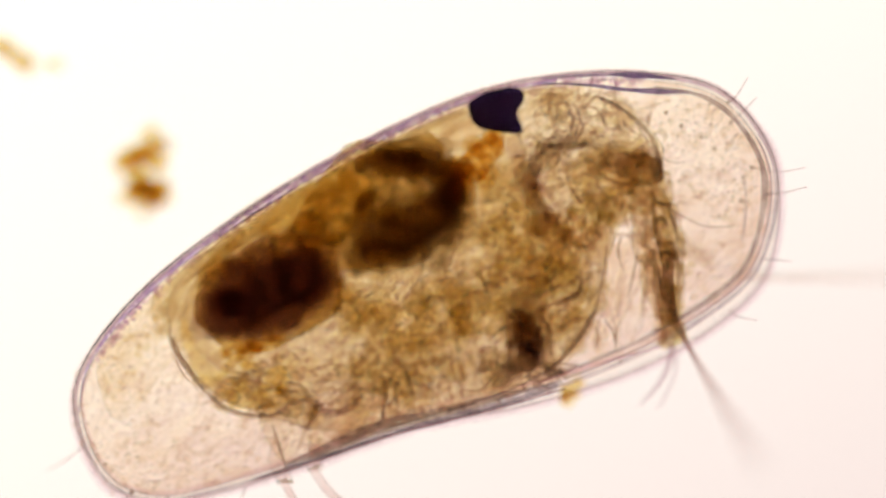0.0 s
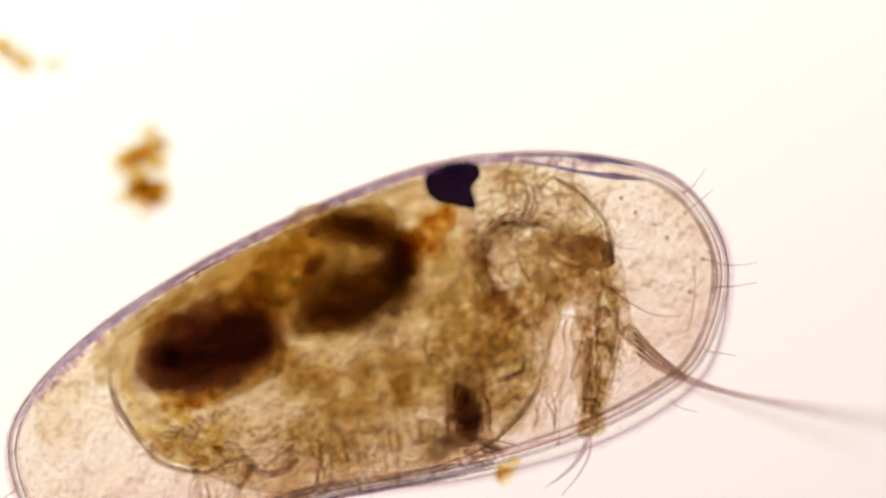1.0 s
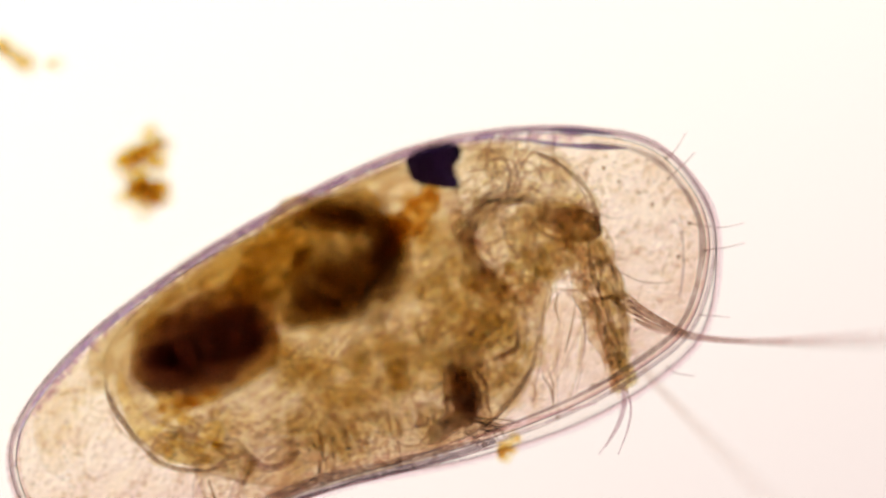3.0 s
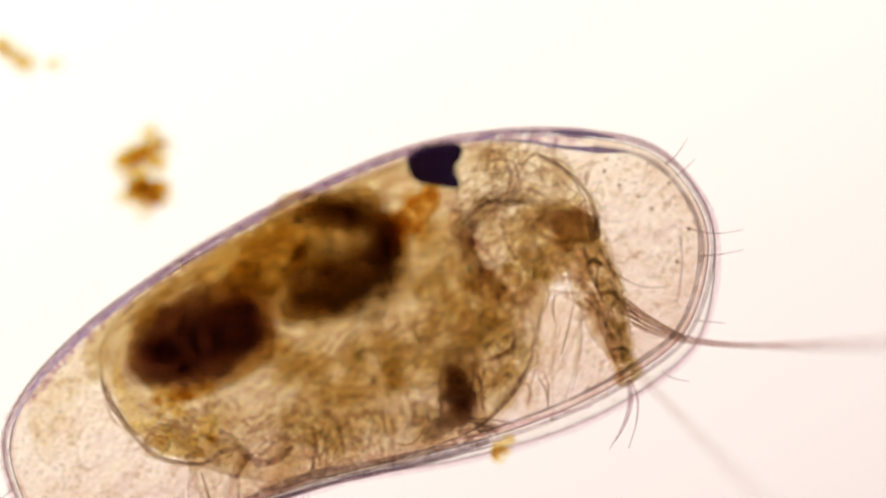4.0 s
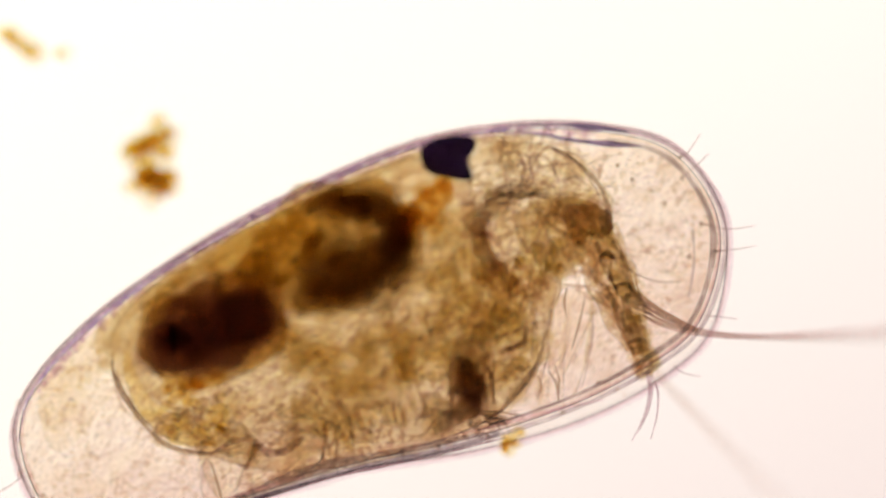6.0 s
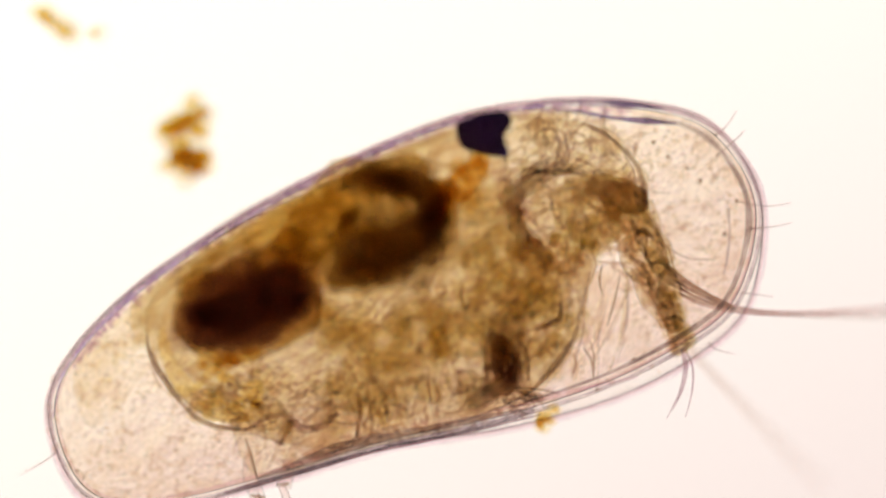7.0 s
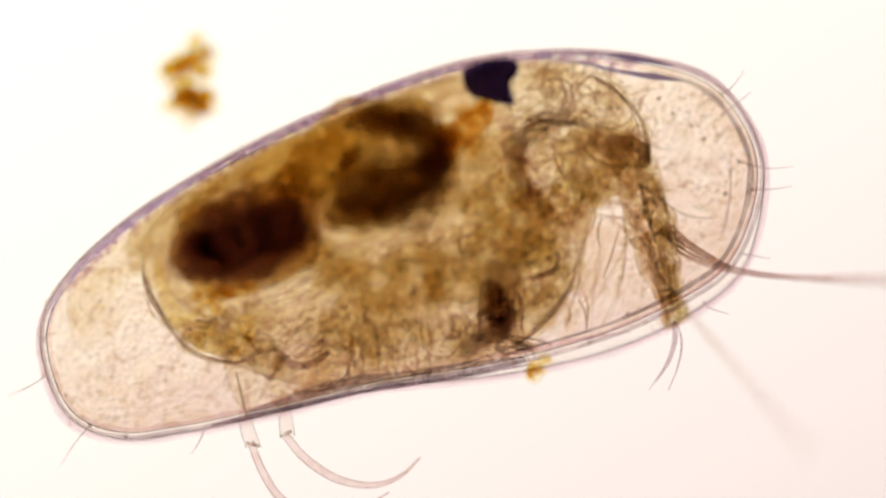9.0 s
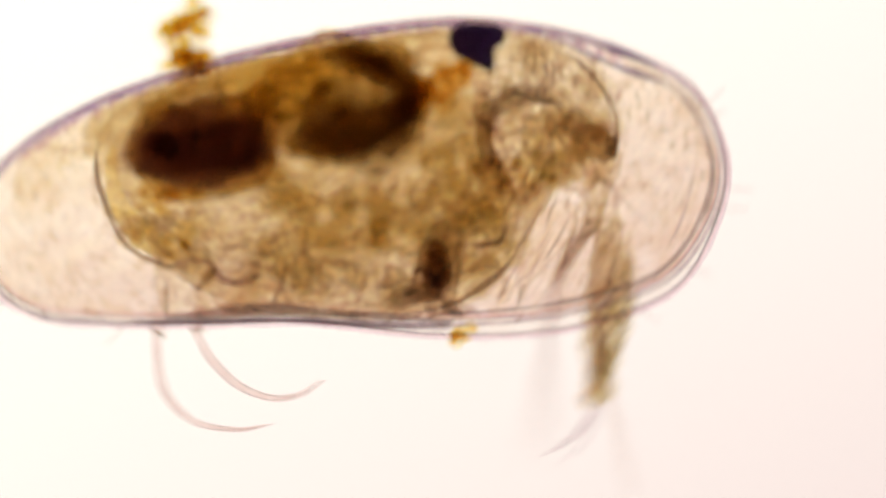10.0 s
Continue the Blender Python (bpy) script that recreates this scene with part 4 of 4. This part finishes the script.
ANTENNULE, FLAGELLUM, LEG, CLAW_AT, FURCA, FURCA_TWO = (179, -154), (176, -244), (150, -157), (171, -342), (-414, -356), (-366, -363)


def build_limbs():
    """Feelers, walking leg and tail claws: each turns about its own joint."""
    # first feeler: a stalk, and on it a whip of long bristles
    ant = part("antennule", join(tube(shifted(ANTENNULE, 200, [(175, -145, 196), (175, -165, 198), (175, -192, 200)]), [12, 17, 14], 5, 10, .7, False, .3, 1),
                                 tube(shifted(ANTENNULE, 200, [(174, -184, 200), (174, -216, 201), (176, -245, 201)]), [13, 14, 11], 5, 10, .7, False, .3, 2)), LIMB, shrimp, "amber jointed feeler stalk")
    at_joint(ANTENNULE, ant, 200)
    whip = part("flagellum", tube(shifted(FLAGELLUM, 201, [(175, -239, 201), (186, -258, 202), (199, -274, 203)]), [9, 6, 3], 5, 10, .7, False, .3, 3), LIMB_DARK, ant, "brown whip base")
    whip.location = ((FLAGELLUM[0] - ANTENNULE[0]) * UM, (FLAGELLUM[1] - ANTENNULE[1]) * UM, 1 * UM)
    for k in range(4):
        d = (k - 1.5) * 8.0
        e = (k - 1.5) * 2.2
        pts = [((189, -262, 203)), ((213, -286, 204)), ((255, -316, 206)), ((325, -343, 226)), ((441, -375, 300)), ((557, -403, 390))]
        pts = [(x, y + o, z) for (x, y, z), o in zip(pts, (d * 1.2, d * 0.9, d * 0.35, e * 0.9, e * 2.0, e * 3.0))]
        part("seta", tube(shifted(FLAGELLUM, 201, pts), [2.0, 2.0, 1.7, 1.4, 1.2, 0.7], 6, 6), SETA, whip, "long brown bristle")
    for k in range(5):
        d = (k - 2) * 8.5
        pts = [(x, y + o, z) for (x, y, z), o in zip([(187, -256, 204), (212, -283, 205), (250, -312, 206)], (d, d * 0.6, d * 0.15))]
        part("short_seta", tube(shifted(FLAGELLUM, 201, pts), [1.6, 1.8, 0.7], 5, 6), LIMB_DARK, whip, "short brown bristle")
    # walking leg with its claws
    leg = part("leg", join(tube(shifted(LEG, 195, [(134, -94, 188), (147, -149, 192), (156, -190, 194), (165, -236, 196)]), [12, 24, 33, 32], 6, 12, .6, False, .3, 4),
                           tube(shifted(LEG, 195, [(158, -224, 196), (164, -272, 198), (165, -312, 200)]), [32, 26, 17], 6, 12, .6, False, .3, 5),
                           tube(shifted(LEG, 195, [(169, -306, 200), (171, -327, 201), (171, -348, 202)]), [12, 10, 8], 5, 12, .7, False, .3, 6)), LIMB, shrimp, "amber jointed walking leg")
    at_joint(LEG, leg, 195)
    bits = {RUST: [], OLIVE: []}
    for q in spline([(149, -137, 196), (157, -187, 198), (164, -232, 199), (168, -272, 200), (170, -312, 201), (170, -345, 202)], 14):
        for _ in range(5):
            s, u, w = rng.uniform(3, 8), rng.uniform(-1, 1), rng.random()
            wide = 26 if q[1] > -272 else 16
            bits[OLIVE if u + rng.gauss(0, .5) > -0.2 else RUST].append(ball((q[0] - LEG[0] + u * wide, q[1] - LEG[1] + u * 0.45 * wide + rng.gauss(0, 4), q[2] - 195 + rng.uniform(-6, 6)), (s * 1.2, s, s * .7), rng.uniform(0, 180), .4, w * 80, 2))
    tagged(part("leg_grain", join(*bits[RUST]), RUST, leg, "rusty grains inside the leg"), kind="stuff")
    tagged(part("leg_grain", join(*bits[OLIVE]), OLIVE, leg, "olive grains inside the leg"), kind="stuff")
    tagged(part("strand", bundle(shifted(LEG, 195, [(140, -130, 205), (150, -180, 206), (158, -232, 206), (165, -280, 206), (169, -345, 206)]), 12, 12, 1.2, rng), LIMB_DARK, leg, "fine brown strands in the leg"), kind="stuff")
    tagged(part("strand", bundle(shifted(LEG, 195, [(176, -158, 205), (184, -195, 206), (184, -246, 206), (182, -285, 206), (174, -330, 206)]), 3, 12, 1.2, rng), LIMB_DARK, leg, "dark edge of the leg"), kind="stuff")
    for pts in ([(155, -159, 200), (157, -195, 201), (163, -232, 202)], [(168, -241, 202), (170, -285, 203), (170, -324, 203)], [(155, -233, 200), (157, -277, 200), (160, -317, 201)]):
        part("sinew", tube(shifted(LEG, 195, pts), [3, 6, 3], 5, 8, 1, False, .8, pts[0][0]), LIMB_DARK, leg, "brown sinew in the leg")
    for pts in ([(155, -182, 204), (167, -180, 205), (172, -191, 205)], [(161, -227, 204), (176, -226, 205), (184, -240, 205)], [(162, -302, 204), (173, -301, 205), (180, -309, 205)]):
        part("joint", tube(shifted(LEG, 195, pts), [2, 3.4, 2], 5, 8), MUSCLE, leg, "dark joint ring")
    for k, (o, r) in enumerate(((0, 2.5), (8, 1.5), (-5, 1.2))):
        pts = [(171, -343, 202), (169, -367, 203), (156, -394, 204), (134, -419, 206)]
        pts = [(x + o * f, y - abs(o) * f * .8, z - k * 9) for (x, y, z), f in zip(pts, (0.4, 0.9, 1.3, 1.9))]
        part("claw", tube(shifted(LEG, 195, pts), [r, r, r * .8, .6], 6, 8), CLAW, leg, "curved pale claw")
    # the far feeler: only its pale whip shows, deep below the near one
    far = part("far_flagellum", tube(shifted(FLAGELLUM, 140, [(174, -232, 146), (186, -258, 138), (201, -278, 132)]), [9, 8, 5.5], 5, 10, .7, False, .3, 13), LIMB, shrimp, "pale whip base of the far feeler")
    at_joint(FLAGELLUM, far, 140)
    for k in range(4):
        d = (k - 1.5) * 7.0
        pts = [(x, y + d * f, z) for (x, y, z), f in zip([(190, -262, 136), (214, -288, 128), (255, -316, 116), (325, -341, 98), (434, -377, 66), (500, -398, 44)], (0.9, 0.7, 0.4, 0.5, 1.0, 1.5))]
        part("seta", tube(shifted(FLAGELLUM, 140, pts), [1.8, 2.2, 2.2, 2.0, 1.6, 0.8], 6, 6), FAINT, far, "faint long bristle")
    # two tail claws, each on its own stem
    tails = []
    for joint, stem, path, cuff in ((FURCA, [(-406, -323, 200), (-416, -359, 199), (-414, -393, 198)], [(-416, -388, 198), (-409, -432, 197), (-392, -473, 195), (-353, -502, 190), (-296, -506, 184), (-254, -494, 178)], ((-422, -387, 200), (-404, -396, 200))),
                                    (FURCA_TWO, [(-359, -334, 194), (-364, -368, 193), (-367, -392, 192)], [(-370, -389, 192), (-350, -427, 190), (-316, -462, 186), (-274, -480, 182), (-235, -477, 178), (-204, -459, 172)], ((-377, -390, 194), (-360, -386, 194)))):
        tail = part("furca", tube(shifted(joint, 195, stem), [3, 9, 10], 5, 10, .6), PALE_TAIL, shrimp, "pale forked tail stem")
        at_joint(joint, tail, 195)
        part("claw", tube(shifted(joint, 195, path), [4.6, 5.4, 4.8, 4.2, 3, 0.9], 6, 10), TAIL_CLAW, tail, "long curved rosy claw")
        for o in (3.6, -3.6):
            part("claw_edge", tube(shifted(joint, 195, [(x + o * f, y + o * f, z + 1) for (x, y, z), f in zip(path, (1, 1, 0.9, 0.7, 0.4, 0))]), [0.7, 0.9, 0.8, 0.5], 6, 6), TAIL_CLAW, tail, "dark edge of the claw")
        mid = tuple((p + q) / 2 for p, q in zip(*cuff))
        part("cuff", tube(shifted(joint, 195, [cuff[0], mid, cuff[1]]), [2, 2.6, 2], 4, 8), MUSCLE, tail, "dark cuff of the claw")
        tails.append(tail)
    return ant, whip, leg, tails, far


def build_crumb():
    part("crumb", join(crumbs((-25, -380, 150), (18, 10, 10), 20, 16, 4, 7, rng), crumbs((-33, -387, 140), (11, 10, 6), 0, 9, 3, 6, rng)), ALGA_PALE, shrimp, "golden crumb stuck to the belly edge")


build_carapace()
build_body()
build_gut()
build_eye()
build_head()
antennule, flagellum, leg, furcae, far_flagellum = build_limbs()
build_crumb()


# ---- algae on the slide ----
def build_algae(name, spots, label):
    """A clump of algal cells: spots are x, y, radius, count."""
    ob = tagged(new(name), label, "algae")
    for i, (x, y, r, k, dark) in enumerate(spots):
        for _ in range(4 * k):
            a, q = rng.uniform(0, 6.283), math.sqrt(rng.random())
            s = rng.uniform(2.4, 6)
            px, py = x + r * q * math.cos(a), y + r * 0.8 * q * math.sin(a)
            part("cell", ball((px, py, s * 0.8 + rng.uniform(0, 95)), (s * rng.uniform(0.9, 1.6), s, s * 0.8), rng.uniform(0, 180), 0.4, rng.random() * 99, 2), (ALGA, ALGA_DARK, ALGA_PALE)[dark], ob)
    return ob


build_algae("algae_clump", [(-362, 223, 13, 10, 0), (-347, 234, 13, 11, 0), (-332, 239, 12, 9, 0), (-317, 243, 8, 5, 0), (-369, 214, 8, 4, 0), (-334, 259, 7, 3, 2), (-351, 216, 9, 5, 2), (-324, 217, 10, 7, 0), (-338, 224, 9, 4, 2), (-362, 201, 6, 3, 2),
                            (-351, 184, 12, 10, 1), (-334, 186, 12, 10, 1), (-317, 186, 9, 6, 0), (-330, 169, 10, 7, 1), (-347, 171, 9, 5, 0), (-367, 174, 6, 3, 0), (-317, 171, 7, 4, 0), (-343, 199, 6, 3, 0), (-345, 154, 6, 2, 2)], "small golden-brown clump of algae lying on the slide")
build_algae("algae_clump", [(-524, 369, 10, 4, 2), (-514, 361, 9, 3, 2), (-506, 354, 7, 2, 2), (-495, 350, 7, 3, 0), (-500, 344, 6, 1, 2), (-534, 376, 9, 3, 2)], "pale golden strip of algae lying on the slide")
build_algae("algae_speck", [(-459, 348, 5, 2, 2)], "tiny pale golden speck on the slide")


# ---- what moves ----
def motions():
    walk(shrimp, [(t, pose(x * UM, y * UM, 0, 0, 0, turn)) for t, x, y, turn in SWIM])
    a, f, l = (Vector(o.location) for o in (antennule, flagellum, leg))
    walk(antennule, [(t, pose(a.x, a.y, a.z, 0, 0, -0.25 * d)) for t, d, lift in WHIP])
    walk(flagellum, [(t, pose(f.x, f.y, f.z, 0, -lift, -0.75 * d)) for t, d, lift in WHIP])
    g = Vector(far_flagellum.location)
    walk(far_flagellum, [(t, pose(g.x, g.y, g.z, 0, 0, -d)) for t, d in FAR_WHIP])
    rows = []
    for t, d, out in STEP:
        w = radians(-50.5 - (d - 67.5) - 17 - 0)
        rows.append((t, pose(l.x + out * UM * math.cos(w), l.y + out * UM * math.sin(w), l.z, 0, 0, 67.5 - d)))
    walk(leg, rows)
    for furca, k in zip(furcae, (1, 2)):
        u = Vector(furca.location)
        walk(furca, [(row[0], pose(u.x + 0.3 * row[3] * UM, u.y - row[3] * UM, u.z, 0, 0, row[k])) for row in TAIL])


# turn of the feeler's whip towards the belly and its lift off the slide, in degrees
WHIP = [(0, 56, 24), (0.1, 55, 24), (0.2, 46, 20), (0.3, 25, 12), (0.4, 21, 6), (0.5, 20, 10), (0.6, 53, 0), (0.7, 61, 0), (0.8, 40, 5), (0.9, 15, 5), (1.0, 10, 4), (1.2, 3, 0), (1.4, 3, 0), (1.6, 5, 0), (1.8, 7, 0), (2.0, 7, 0), (2.2, 6, 0),
        (2.4, 6, 0), (2.7, 4, 0), (3.3, 3, 0), (4.0, 2, 0), (5.0, 1, 0), (6.5, 0, 0), (8.0, 0, 0), (9.0, 0, 0), (9.3, 7, 0), (9.5, 8, 4), (9.6, 10, 8), (9.7, 27, 10), (9.8, 50, 15), (9.9, 46, 20), (10, 74, 24)]
# the same for the far feeler
FAR_WHIP = [(0, 0), (0.3, 2), (0.7, 4), (0.9, 10), (1.2, 30), (1.5, 44), (2.5, 46), (5.0, 44), (9.0, 44), (9.4, 48), (9.7, 56), (10, 62)]
# direction of the leg, in degrees below the body's axis, and how far it is thrust out
STEP = [(0, 84, 20), (0.1, 75, 25), (0.2, 72, 22), (0.3, 52, 20), (0.4, 84, 10), (0.5, 104, 5), (0.6, 106, 0), (0.7, 110, 0), (0.8, 86, 45), (0.9, 91, 30), (1.0, 92, 25), (1.2, 95, 20), (1.4, 86, 30), (1.5, 77, 40), (1.6, 78, 50),
        (1.8, 86, 60), (2.0, 77, 12), (2.2, 86, 35), (2.4, 84, 25), (2.7, 79, 15), (3.2, 76, 5), (4.0, 71, 0), (5.0, 68, 0), (6.5, 67.5, 0), (7.5, 67.5, 0), (8.0, 69, 0), (8.5, 70.5, 5), (9.0, 72, 20), (9.4, 77, 35),
        (9.6, 80, 80), (9.7, 95, 60), (9.8, 70, 55), (9.9, 62, 80), (10, 81, 130)]
# swing of the two tail claws, in degrees, and how far they are thrust out
TAIL = [(0, 0, -10, -22), (0.2, 0, -10, -26), (0.3, -8, -12, -26), (0.4, 0, -15, -32), (0.5, 0, -15, -40), (1.0, 0, -15, -50), (2.5, 0, -20, -50), (5.0, 0, -20, -40), (6.5, 0, -22, -30), (7.0, 0, -22, -20), (7.5, 0, -22, -12), (7.8, -4, -17, -4), (8.0, -6, -14, 3), (8.5, -4, -8, 2),
        (9.0, 0, 0, 0), (9.4, -4, -9, 2), (9.5, -7, -13, 3), (9.6, -4, -8, -8), (9.7, 0, 4, -13), (9.8, -8, 0, -10), (9.9, 2, 0, -15), (10, -8, 0, -22)]

motions()
